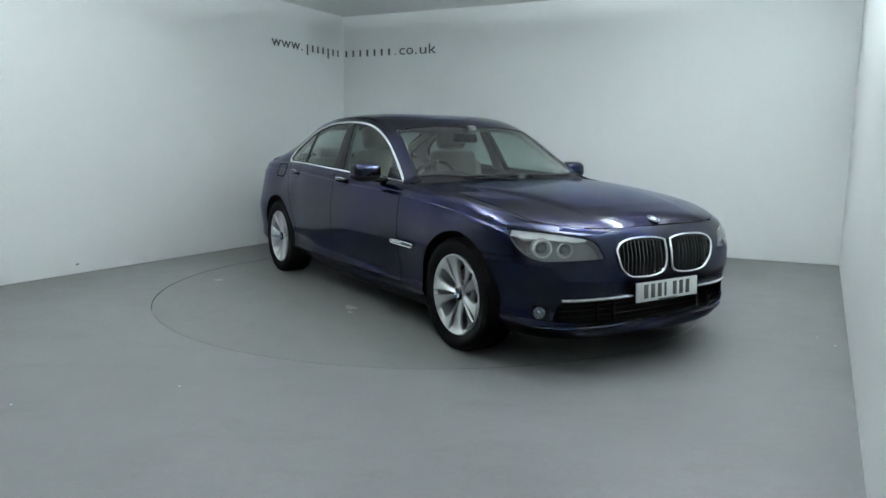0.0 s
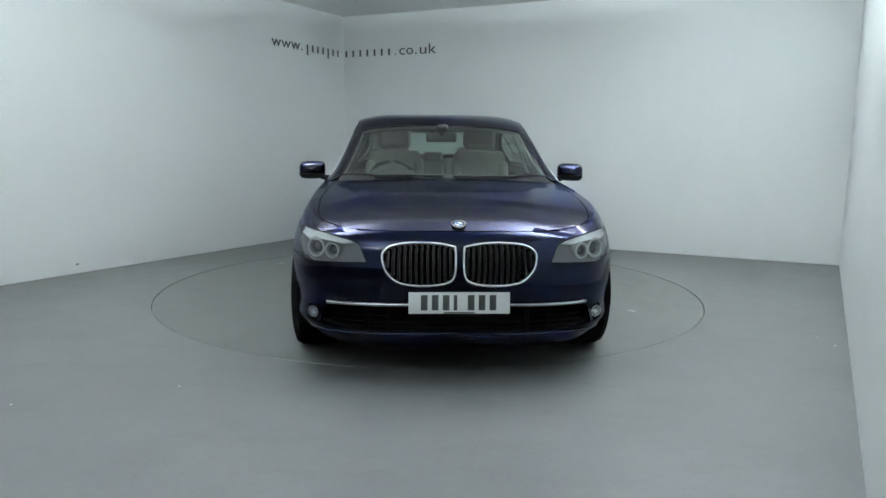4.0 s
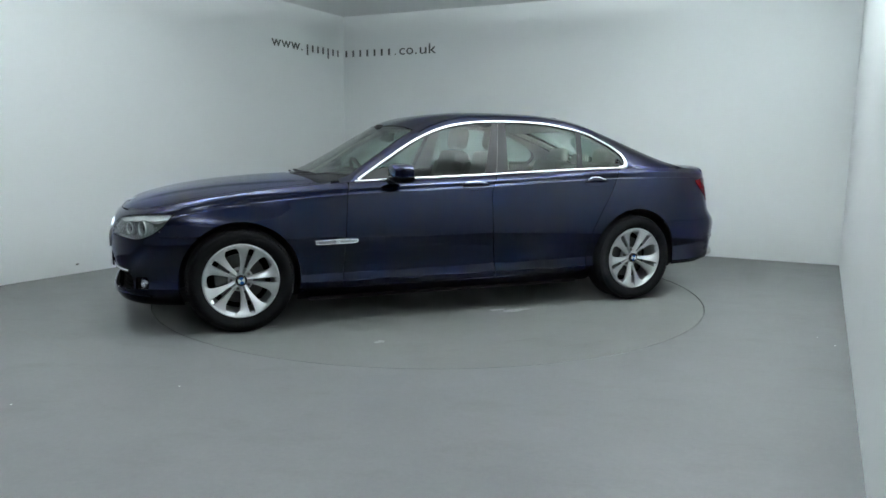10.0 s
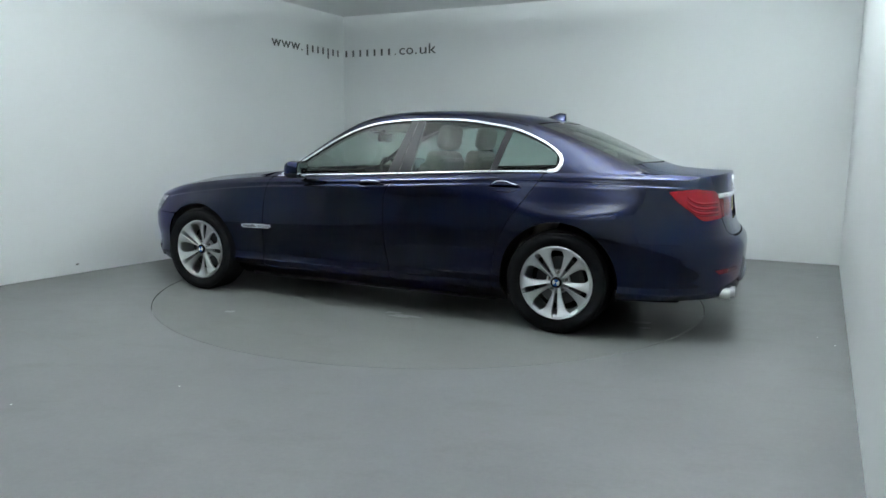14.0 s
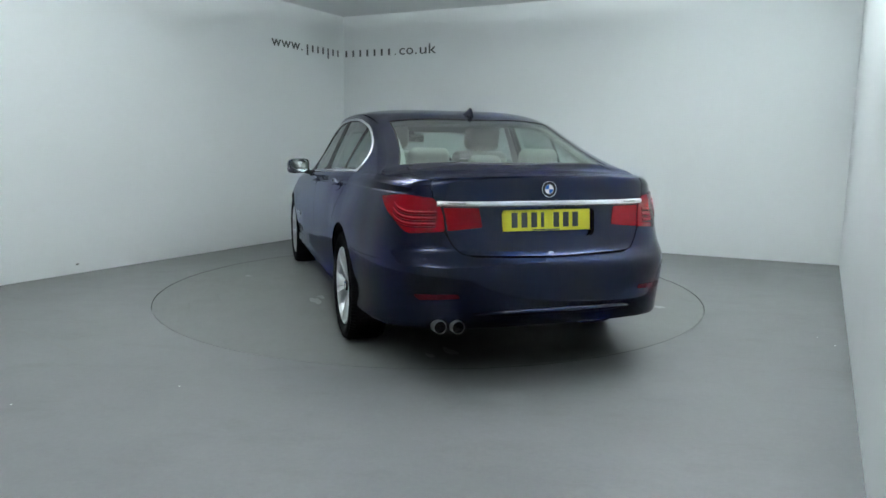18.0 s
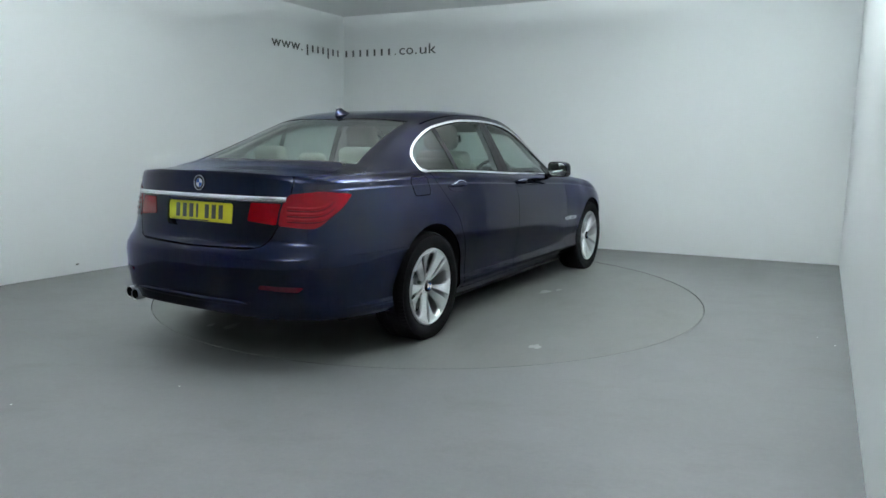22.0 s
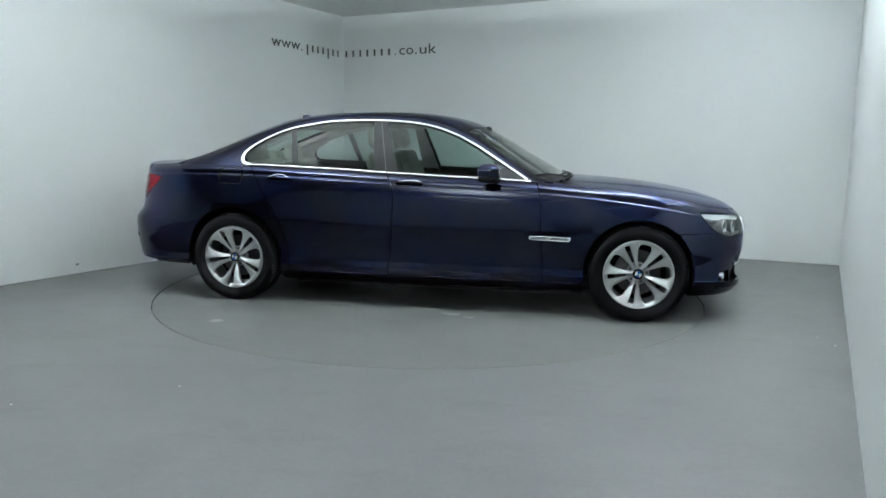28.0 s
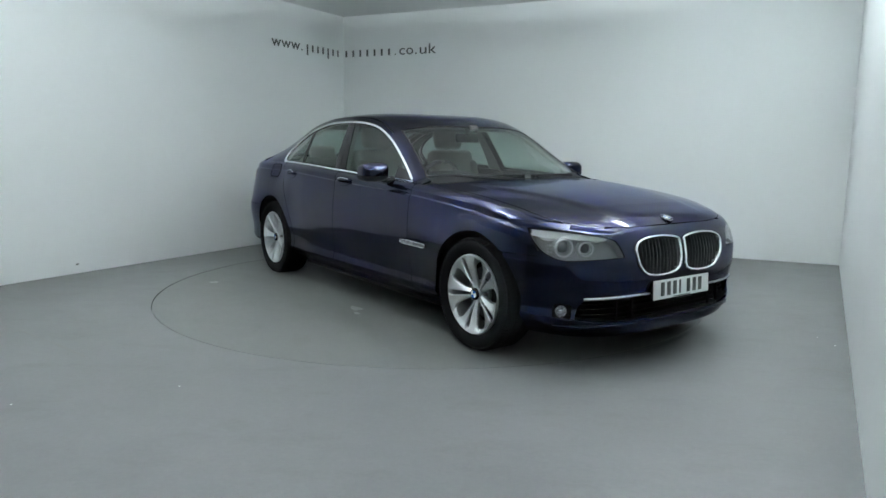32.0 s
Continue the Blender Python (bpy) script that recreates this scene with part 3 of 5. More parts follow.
SCREEN_TOP, SCREEN_LOW, REAR_TOP, REAR_LOW = (.335, -.09), (1.03, -.26), (-1.40, .17), (-2.03, .06)
edge_x = np.linspace(SCREEN_TOP[0] + SCREEN_TOP[1], REAR_TOP[0] + REAR_TOP[1], 40)
edge = np.stack([edge_x, .985 * rail(edge_x)[0]], 1)
part("roof", made("roof", panel(top, np.concatenate([across(SCREEN_TOP[0], SCREEN_TOP[1], .985), edge[1:-1], across(REAR_TOP[0], REAR_TOP[1], .985)[::-1], (edge * [1, -1])[1:-1][::-1]]), step=.02)), PAINT, car)


def screen(top_line, low_line, k0, k1):
    a, b = across(*top_line, k0), across(*low_line, k1)
    u = np.linspace(0, 1, 30)
    x = a[-1, 0] + (b[-1, 0] - a[-1, 0]) * u
    e = np.stack([x, (k0 + (k1 - k0) * u) * rail(x)[0]], 1)
    return np.concatenate([a, e[1:-1], b[::-1], (e * [1, -1])[1:-1][::-1]])


WIND = screen(SCREEN_TOP, SCREEN_LOW, .9, .9)
BACK = screen(REAR_TOP, REAR_LOW, .88, .9)
part("windscreen", made("windscreen", sheet(top, WIND, -.003)), SCREEN, car, "clear windscreen with a green tint")
part("rear_window", made("rear_window", sheet(top, BACK, -.003)), BACKGLASS, car, "sloping rear window with a green tint")
# side glass opening
DLO = spline([(.735, .985), (.62, 1.055), (.51, 1.124), (.297, 1.252), (.086, 1.343), (-.124, 1.389), (-.41, 1.408), (-.75, 1.403), (-.96, 1.377), (-1.17, 1.334), (-1.36, 1.255),
              (-1.475, 1.18), (-1.505, 1.125), (-1.485, 1.075), (-1.425, 1.06)], 10, False)
DLO = np.concatenate([DLO, along(lambda x: shoulder_z(x) + .006, -1.41, .72, 60)])
post = panel(side, np.concatenate([along(lambda x: rail(x)[1], .86, -1.5, 100), [(-1.5425, float(rail(-1.5425)[1])), (-1.5425, 1.06), (-1.45, 1.05)], along(shoulder_z, -1.4, .86, 60)]), [DLO], step=.012)
a_post = panel(top, deck_strip(SCREEN_TOP[0] + SCREEN_TOP[1], .86, lambda x: .9 + 0 * x, lambda x: 1 + 0 * x), step=.012)
pair_joined("body_side_frame", [post, a_post], PAINT)
# rear wing with the rear post
c_post = panel(top, deck_strip(REAR_TOP[0] + REAR_TOP[1], -2.029, lambda x: np.interp(x, [-2.03, -2.0, -1.983, -1.972, -1.21], [.805, .8, .8, .895, .875]), lambda x: 1 + 0 * x), step=.012)
ring_pts = lambda r, a0, a1, n: [(HUB_R + r * math.cos(a), .346 + r * math.sin(a)) for a in np.linspace(a0, a1, n)]
quarter = np.concatenate([line(door_rear, .51, 1.046, shift=-GAP), [(-1.44, 1.05), (-1.542, 1.06)], along(lambda x: rail(x)[1], -1.542, -2.18, 70), along(shoulder_z, -2.19, -2.36, 14),
                          [(-2.36, .83), (-2.29, .82), (-2.29, .632), (-1.85, .632), (-1.5, .5), (-1.2, .24)], ring_pts(.456, -.25, .35, 14)])
lamp_head = panel(lid, dense([(.706, 1.04), *[(float(tail_a(-2.361, z)), z) for z in np.linspace(1.04, .84, 8)], (.8, .772), (.6, .787), (.61, .87), (.661, .94)], .01), step=.01)
pair_joined("rear_wing", [panel(side, dense(quarter), [ARCH_R]), c_post, lamp_head], PAINT)
RECESS = dense(rounded([(-.285, .9), (.285, .9), (.272, .755), (-.272, .755)], .035))
# boot lid: deck and rear face
lip = tail(np.linspace(.7, -.7, 81), np.full(81, 1.0395))[:, :2]
lid_y = curve((lip[0, 0], lip[0, 1]), (-2.33, .64), (-2.2, .652), (-2.03, .632))
dk = np.linspace(-2.03, lip[0, 0], 30)[:-1]
lid_half = np.stack([dk, lid_y(dk)], 1)
lid_top = panel(top, np.concatenate([lid_half, lip, (lid_half * [1, -1])[::-1], across(*REAR_LOW, .8)[1:-1] - [.012, 0]]))
lid_face = panel(lid, dense(rounded([(-.7, 1.04), (.7, 1.04), (.655, .94), (.6, .87), (.58, .787), (.54, .715), (.49, .675), (0, .66), (-.49, .675), (-.54, .715), (-.58, .787), (-.6, .87), (-.655, .94)], [.005, .005, .02, .02, .02, .03, .04, .1, .04, .03, .02, .02, .02])),
                 [RECESS])
part("boot_lid", made("boot_lid", lid_top, lid_face), PAINT, car)
dk = np.linspace(-2.03, lip[0, 0] + .004, 40)
wing_a = np.linspace(.707, float(tail_a(-2.36, 1.0395)), 20)
wing_lip = tail(wing_a, 1.0395 + 0 * wing_a)[:, :2]
wk = np.linspace(-2.358, -2.03, 30)
deck_side = panel(top, np.concatenate([np.stack([dk, lid_y(dk) + .006], 1), wing_lip, np.stack([wk, rail(wk)[0]], 1)]), step=.01)
pair("rear_deck_side", deck_side, PAINT)
# bumpers
LAMP = np.array([(.49, .63), (.54, .716), (.606, .742), (.81, .774), (1.06, .778), (1.034, .713), (.965, .65), (.87, .614), (.67, .624)])
LAMP = dense(rounded(LAMP, [.012, .05, .05, .2, .02, .06, .06, .06, .1]), .01)
KIDNEY = spline([(.014, .69), (.045, .722), (.19, .737), (.348, .727), (.413, .69), (.415, .636), (.382, .568), (.312, .519), (.18, .507), (.06, .523), (.016, .573)], 8)
INTAKE = dense(rounded([(-.72, .402), (.72, .402), (.762, .37), (.785, .29), (.46, .268), (-.46, .268), (-.785, .29), (-.762, .37)], .02), .01)
FOG = dense(rounded([(.795, .372), (.9, .378), (.908, .298), (.8, .292)], .02), .01)
left = lambda loop: (loop * [-1, 1])[::-1]
arch_a = lambda z: float(nose_a(HUB_F + math.sqrt(max(.385 ** 2 - (z - .342) ** 2, 0)), z))
edge_l = [(arch_a(z), z) for z in np.linspace(.176, .632, 24)]
bump = np.concatenate([edge_l, [(1.0, .632), (.995, .66), (1.04, .75), (1.04, .781)], [(x, .783) for x in np.linspace(.97, -.97, 40)], [(-1.04, .781), (-1.04, .75), (-.995, .66), (-1.0, .632)], [(-a, z) for a, z in edge_l[::-1]]])
part("front_bumper", made("front_bumper", panel(nose, dense(bump, .012), [LAMP, left(LAMP), KIDNEY, left(KIDNEY), INTAKE, FOG, left(FOG)], step=.012)), PAINT, car)
rb = [(float(tail_a(HUB_R - math.sqrt(max(.395 ** 2 - (z - .346) ** 2, 0)), z)), z) for z in np.linspace(.266, .63, 24)]
rbump = np.concatenate([[(-.5, .3), (.5, .3)], rb, [(float(tail_a(-2.2895, z)), z) for z in np.linspace(.63, .86, 14)], [(.8, .79), (.64, .788), (.59, .784)], [(.55, .72), (.508, .68), (.43, .661), (0, .652), (-.43, .661), (-.508, .68), (-.55, .72)], [(-.59, .784), (-.64, .788), (-.8, .79)], [(-float(tail_a(-2.2895, z)), z) for z in np.linspace(.86, .63, 14)], [(-a, z) for a, z in rb[::-1]]])
part("rear_bumper", made("rear_bumper", panel(tail, dense(rbump, .012), step=.014)), PAINT, car)
# dark inner shells behind the shut lines
shell = np.concatenate([along(lambda x: rail(x)[1] - np.interp(x, [-1.6, -1.5], [.022, .003]), .86, -2.1, 80), along(lambda x: shoulder_z(x) - .02, -2.12, -2.3, 8), [(-2.3, .25), (2.0, .25)], along(lambda x: shoulder_z(x) - .006, 2.0, .88, 30)])
pair("inner_shell", panel(side, dense(shell, .02), [DLO, ring(HUB_F, .342, .4), ring(HUB_R, .346, .41), dense([(1.88, .6), (2.1, .6), (2.1, .9), (1.88, .9)], .02)], step=.03, lift=-.013), DARK)
part("inner_nose", made("inner_nose", panel(nose, dense([(-1.1, .24), (1.1, .24), (1.1, .64), (.45, .64), (.45, .77), (-.45, .77), (-.45, .64), (-1.1, .64)], .02), [LAMP, left(LAMP), KIDNEY, left(KIDNEY), INTAKE, FOG, left(FOG)], step=.025, lift=-.014)), DARK, car)
part("inner_tail", made("inner_tail", panel(tail, dense([(-.95, .3), (.95, .3), (.95, 1.0), (-.95, 1.0)], .02), [RECESS], step=.03, lift=-.014)), DARK, car)


# ---- wheels ----
def wheel_meshes():
    """Meshes of one wheel, its axis along y, its outer face towards +y at y = 0."""
    tyre = solid("tyre", lathe([(.236, -.215), (.262, -.228), (.306, -.232), (.331, -.222), (.34, -.2), (.343, -.17), (.343, -.06), (.34, -.033), (.331, -.01), (.309, .004), (.285, .004), (.258, -.004), (.24, -.016), (.232, -.03), (.228, -.1), (.23, -.2), (.236, -.215)], 96), sharp=1.2)
    rim = solid("wheel", lathe([(.246, -.02), (.243, -.008), (.237, -.006), (.23, -.012), (.219, -.018), (.2145, -.026), (.213, -.06), (.209, -.2), (.216, -.2), (.222, -.07), (.232, -.03), (.246, -.02)], 96), sharp=1.0)
    # one blade of a pair, from the hub out, swelling towards the rim
    v, f = [], []
    rs = np.linspace(.035, .231, 15)
    for i, r in enumerate(rs):
        t = (r - .035) / .196
        lo = .003 + .0165 * t
        hi = lo + .0185 + .055 * t ** 1.6 + .034 * max(0, (t - .74) / .26) ** 2
        lo -= .01 * max(0, (t - .86) / .14) ** 2
        deep = -.03 + .026 * t ** 1.2 - .012 * (1 - t) ** 3
        for s, d in ((lo, -.013), (lo, -.005), (lo + .004, .0), (hi - .005, -.011 + .008 * t ** 4), (hi, -.018 + .012 * t ** 4), (hi, -.034)):
            v.append((r * math.sin(s / r), deep + d, r * math.cos(s / r)))
    for i in range(14):
        for k in range(6):
            l = (k + 1) % 6
            f.append((i * 6 + k, i * 6 + l, i * 6 + 6 + l, i * 6 + 6 + k))
    f += [tuple(range(6)), tuple(84 + k for k in range(6))]
    v = np.array(v)
    spoke_a = solid("spoke", (v, f), sharp=.7)
    spoke_b = solid("spoke", (v * [-1, 1, 1], f), sharp=.7)
    hub = solid("hub", lathe([(.0, -.03), (.033, -.03), (.036, -.034), (.041, -.044), (.044, -.07), (.078, -.074), (.082, -.08), (.08, -.1), (0, -.1)], 40), sharp=.8)
    cap = solid("hub_cap", lathe([(0, -.0215), (.029, -.0225), (.0365, -.027), (.0375, -.035)], 32), sharp=1)
    disc = solid("brake_disc", lathe([(.05, -.12), (.16, -.12), (.162, -.124), (.162, -.14), (.05, -.14)], 48), sharp=.6)
    bolt = solid("wheel_bolt", lathe([(0, -.05), (.0075, -.05), (.0095, -.054), (.0095, -.076)], 10), sharp=.6)
    back = solid("brake_shield", lathe([(0, -.15), (.2, -.15), (.205, -.16), (0, -.17)], 40), sharp=.6)
    # shoulder blocks of the tread, too many to count
    tv, tf = [], []
    for k in range(84):
        for y0, y1 in ((-.004, -.034), (-.06, -.1), (-.13, -.17), (-.196, -.226)):
            a0 = 2 * math.pi * (k + .08 + .25 * (y0 < -.1)) / 84
            a1 = a0 + 2 * math.pi * .74 / 84
            b = len(tv)
            edge = y0 > -.01 or y1 < -.2
            for a in (a0, a1):
                for y, r in ((y0, .3325 if y0 > -.01 else .3455), (y1, .3325 if y1 < -.2 else .3455)):
                    tv += [(r * math.cos(a), y, r * math.sin(a)), ((r - .012) * math.cos(a), y, (r - .012) * math.sin(a))]
            tf += [(b, b + 4, b + 6, b + 2), (b, b + 1, b + 5, b + 4), (b + 2, b + 6, b + 7, b + 3), (b, b + 2, b + 3, b + 1), (b + 4, b + 5, b + 7, b + 6)]
    tread = solid("tread", (tv, tf), False)
    return tread, tyre, rim, spoke_a, spoke_b, hub, cap, disc, bolt, back


def roundel(parent, size, m, thick=.003):
    """A round badge: dark ring, four quarters in blue and white, thin bright edge. Faces +z of m."""
    base = part("badge", solid("badge", lathe([(0, 0), (size, 0), (size * 1.02, -thick), (size * 1.02, -thick * 2)], 40, "z"), sharp=.5), GLOSSB, parent, "round black badge with blue and white quarters")
    base.matrix_local = m
    part("badge_rim", solid("badge_rim", lathe([(size * .94, 0), (size * .96, thick * .6), (size * 1.02, thick * .6), (size * 1.04, 0), (size * 1.03, -thick * 2)], 40, "z")), CHROME, base)
    part("badge_rim", solid("badge_rim", lathe([(size * .55, 0), (size * .57, thick * .5), (size * .61, thick * .5), (size * .63, 0)], 40, "z")), CHROME, base)
    for q in range(4):
        t = np.linspace(0, math.pi / 2, 10) + q * math.pi / 2
        o = np.concatenate([[(0, 0)], np.stack([np.cos(t), np.sin(t)], 1) * size * .57])
        part("badge_quarter", solid("badge_quarter", prism(o, 0, thick * .35, "xy"), False), BLUE if q % 2 else ENAMEL, base)
    return base


WHEEL = wheel_meshes()


def add_wheel(x, y, turn, spin):
    tread, tyre, rim, sa, sb, hub, cap, disc, bolt, back = WHEEL
    w = part("wheel", rim, ALLOY, car, "silver alloy wheel with five pairs of spokes and a black tyre")
    w.matrix_local = pose(x, y, HUB_Z + .003, 0, 0, turn) @ pose(0, 0, 0, 0, spin, 0)
    part("tyre", tyre, RUBBER, w, "black rubber tyre")
    tagged(part("tread", tread, RUBBER, w), kind="stuff")
    part("hub", hub, ALLOY, w)
    part("brake_disc", disc, ROTOR, w)
    part("brake_shield", back, DARK, w)
    for k in range(5):
        for me in (sa, sb):
            part("spoke", me, ALLOY, w).matrix_local = pose(0, 0, 0, 0, 72 * k, 0)
        part("wheel_bolt", bolt, STEEL, w).matrix_local = pose(0, 0, 0, 0, 72 * k + 36, 0) @ pose(0, 0, .062)
    # the centre cap is flat round shapes
    part("hub_cap", cap, GLOSSB, w)
    for q in range(4):
        part("badge_quarter", CAPQ[q], BLUE if q % 2 else ENAMEL, w)
    return w


CAPQ = []
for q in range(4):
    t = np.linspace(0, math.pi / 2, 8) + q * math.pi / 2
    o = np.concatenate([[(0, 0)], np.stack([np.cos(t), np.sin(t)], 1) * .0235])
    CAPQ.append(solid("badge_quarter", prism(o, -.028, -.0195, "xz"), False))
for x, y, turn, spin in ((HUB_F, .932, 0, 53), (HUB_R, .936, 0, 36), (HUB_F, -.932, 180, 24), (HUB_R, -.936, 180, 27)):
    add_wheel(x, y, turn, spin)


# ---- under the body ----
def liner(x, y0, r):
    t = np.linspace(-.25, math.pi + .25, 40)
    v, f = [], []
    for i, a in enumerate(t):
        c, s = math.cos(a), math.sin(a)
        y1 = float(side_y(x + r * c, max(.345 + r * s, .24))) - .007
        v += [(x + r * c, y1, .345 + r * s), (x + r * c, y0, .345 + r * s), (x + r * .2 * c, y0, .345 + r * .2 * s)]
        if i:
            k = 3 * i
            f += [(k - 3, k, k + 1, k - 2), (k - 2, k + 1, k + 2, k - 1)]
    return np.array(v), f


for x in (HUB_F, HUB_R):
    for s in (1, -1):
        v, f = liner(x, .58, .399)
        part("wheel_arch_liner", solid("wheel_arch_liner", (v * [1, s, 1], f)), BLACK, car)
part("underbody", block("underbody", (3.3, 1.2, .1), .03, at=(.32, 0, .2)), BLACK, car, "black underbody tray")
part("underbody_side", block("underbody_side", (2.16, 1.6, .09), .02, at=(0, 0, .195)), BLACK, car)
part("engine_bay", block("engine_bay", (1.1, 1.1, .5), .05, at=(1.55, 0, .44)), DARK, car)
part("boot_box", block("boot_box", (1.0, 1.14, .56), .05, at=(-1.98, 0, .6)), DARK, car)


def spot(surf, a, b, lift=0.0, lean=0.0):
    """A pose on a surface: z stands off it, x runs with a."""
    a, b = np.array([a], float), np.array([b], float)
    p = surf(a, b)
    n = outward(p, normals_at(surf, a, b))[0]
    x = (surf(a + 1e-3, b) - surf(a - 1e-3, b))[0]
    x = x / np.linalg.norm(x)
    y = np.cross(n, x)
    y /= np.linalg.norm(y)
    x = np.cross(y, n)
    return Matrix.Translation(Vector(p[0] + n * lift)) @ Matrix(np.stack([x, y, n], 1).tolist()).to_4x4()


def run(surf, loop, lift=0.0):
    """Points and outward normals along a line of surface parameters."""
    loop = np.asarray(loop, float)
    p = surf(loop[:, 0], loop[:, 1])
    n = normals_at(surf, loop[:, 0], loop[:, 1])
    n = outward(p, n)
    return p + n * lift, n


def strip(name, surf, loop, width, height, material, parent=None, closed=False, lift=0.0, label="", both=True, sharp=.9):
    p, n = run(surf, loop, lift)
    v, f = bead(p, n, width, height, closed)
    part(name, solid(name, (v, f), sharp=sharp), material, parent or car, label)
    if both:
        part(name, solid(name, (v * [1, -1, 1], f), sharp=sharp), material, parent or car, label)


# ---- side glass, posts and bright trim ----
b_front = lambda z: np.interp(z, [1.0, 1.05, 1.39, 1.45], [-.225, -.238, -.351, -.37])
b_back = lambda z: np.interp(z, [1.0, 1.03, 1.393, 1.45], [-.406, -.41, -.455, -.46])
b_gap = lambda z: np.interp(z, [1.0, 1.03, 1.39, 1.45], [-.315, -.321, -.397, -.41])
q_front = lambda z: np.interp(z, [1.0, 1.04, 1.34, 1.4], [-1.012, -1.02, -1.09, -1.1])
q_back = lambda z: np.interp(z, [1.0, 1.04, 1.34, 1.4], [-1.056, -1.065, -1.135, -1.147])


def clip_dlo(x_hi, x_lo):
    """The part of the glass opening between two slanting lines."""
    keep = []
    for a, b in DLO:
        keep.append((min(max(a, x_lo(b)), x_hi(b)), b))
    return dense(keep, .01)


far = lambda z: 9.0
near = lambda z: -9.0
for name, hi, lo, lab in (("front_door_window", far, b_front, "clear front door window"), ("rear_door_window", b_back, q_front, "clear rear door window"), ("quarter_window", q_back, near, "small curved rear quarter window")):
    pair(name, sheet(side, clip_dlo(hi, lo), -.006, .02), GLASS, lab)
pair("door_post_trim", sheet(side, clip_dlo(lambda z: b_front(z) + .004, lambda z: b_gap(z) + .002), -.002, .012), PILLAR, "gloss black door post trim")
pair("door_post_trim", sheet(side, clip_dlo(lambda z: b_gap(z) - .002, lambda z: b_back(z) - .004), -.002, .012), PILLAR, "gloss black door post trim")
pair("window_divider", sheet(side, clip_dlo(lambda z: q_front(z) + .003, lambda z: q_back(z) - .003), -.002, .012), PILLAR, "black window divider bar")
dlo_arc = DLO[:141]
w_arc = np.interp(np.arange(len(dlo_arc)), [0, 20, 100, 118, 130, 141], [.02, .02, .02, .026, .034, .026])
strip("window_trim", side, dlo_arc, w_arc, .006, CHROME, label="polished bright window surround")
strip("waist_trim", side, along(lambda x: shoulder_z(x) + .004, -1.435, -.318, 60), .018, .006, CHROME, label="polished bright waist strip")
strip("waist_trim", side, along(lambda x: shoulder_z(x) + .004, -.312, .76, 60), .018, .006, CHROME, label="polished bright waist strip")
# black rubber between glass and bright trim
strip("window_seal", side, DLO, .03, .0015, BLACK, closed=True, lift=-.004)


# ---- door handles, side vents ----
def ellipse(x, z, a, b, n=40, tip=1.0):
    t = np.arange(n) * 2 * math.pi / n
    return np.stack([x + a * np.sign(np.cos(t)) * np.abs(np.cos(t)) ** tip, z + b * np.sin(t)], 1)


for hx, hz in ((-.125, .938), (-1.156, .953)):
    pair("handle_recess", sheet(side, ellipse(hx, hz, .112, .033, tip=1.0), .0025, .006), PAINT, "dished recess behind the handle")
    u = np.linspace(-1, 1, 24)
    strip("handle_rim", side, ellipse(hx, hz, .112, .033), .004, .002, PAINT, closed=True)
    grip = np.stack([hx + .1 * u, hz + .012 - .012 * u ** 2 * .6], 1)
    p, n = run(side, grip, .012)
    p -= n * (.018 * np.abs(u) ** 5)[:, None]
    v, f = bead(p, n, .024 * (1 - .75 * np.abs(u) ** 4), .014, False, .006)
    for s in (1, -1):
        g = part("door_handle", solid("door_handle", (v * [1, s, 1], f), sharp=1.2), PAINT, car, "dark blue door handle with a bright strip")
        p2, n2 = run(side, np.stack([hx + .088 * u, hz + .021 - .011 * u ** 2 * .6], 1), .0245)
        p2 -= n2 * (.012 * np.abs(u) ** 5)[:, None]
        v2, f2 = bead(p2, n2, .0095 * (1 - .6 * np.abs(u) ** 4), .006, False)
        part("handle_strip", solid("handle_strip", (v2 * [1, s, 1], f2)), CHROME, g, "bright handle strip")

GILL = rounded([(1.062, .588), (1.05, .556), (.79, .562), (.757, .574), (.765, .592), (.86, .596)], .008)
pair("side_vent", panel(side, dense(GILL, .006), step=.008, depth=.004, lift=.004), SATIN, "satin chrome side vent with a clear indicator")
strip("vent_frame", side, dense(rounded([(1.056, .584), (1.046, .56), (.79, .5655), (.764, .5745), (.77, .588), (.86, .592)], .008), .01), .0065, .009, BRIGHT, closed=True, lift=.003)
strip("vent_bar", side, np.array([(.93, .59), (.9, .578), (.885, .566)]), .008, .009, BRIGHT, lift=.003)
GILL_IN = rounded([(1.036, .58), (1.03, .566), (.91, .569), (.925, .586)], .004)
pair("side_vent_lens", panel(side, dense(GILL_IN, .005), step=.006, depth=.003, lift=.0065), shade("grey_lens", (.16, .16, .17), .15, coat=1), "clear grey indicator lens")
strip("side_vent_rib", side, np.array([(1.03, .5725), (.98, .575), (.925, .578)]), .004, .009, CHROME)

strip("sill_trim", side, np.stack([np.linspace(-1.04, 1.07, 60), np.full(60, SILL + .015)], 1), .006, .002, PAINT)

# fuel flap on the right side
FLAP = dense(rounded([(-1.66, .918), (-1.49, .918), (-1.472, .95), (-1.476, 1.02), (-1.5, 1.034), (-1.655, 1.03), (-1.67, 1.0)], .02), .01)
part("fuel_flap", made("fuel_flap", flipped(panel(side, FLAP, lift=.0014, depth=.0014))), PAINT, car)
p, n = run(side, FLAP)
v, f = bead(p, n, .0085, .0026, True)
part("fuel_flap_gap", solid("fuel_flap_gap", (v * [1, -1, 1], f)), DARK, car)


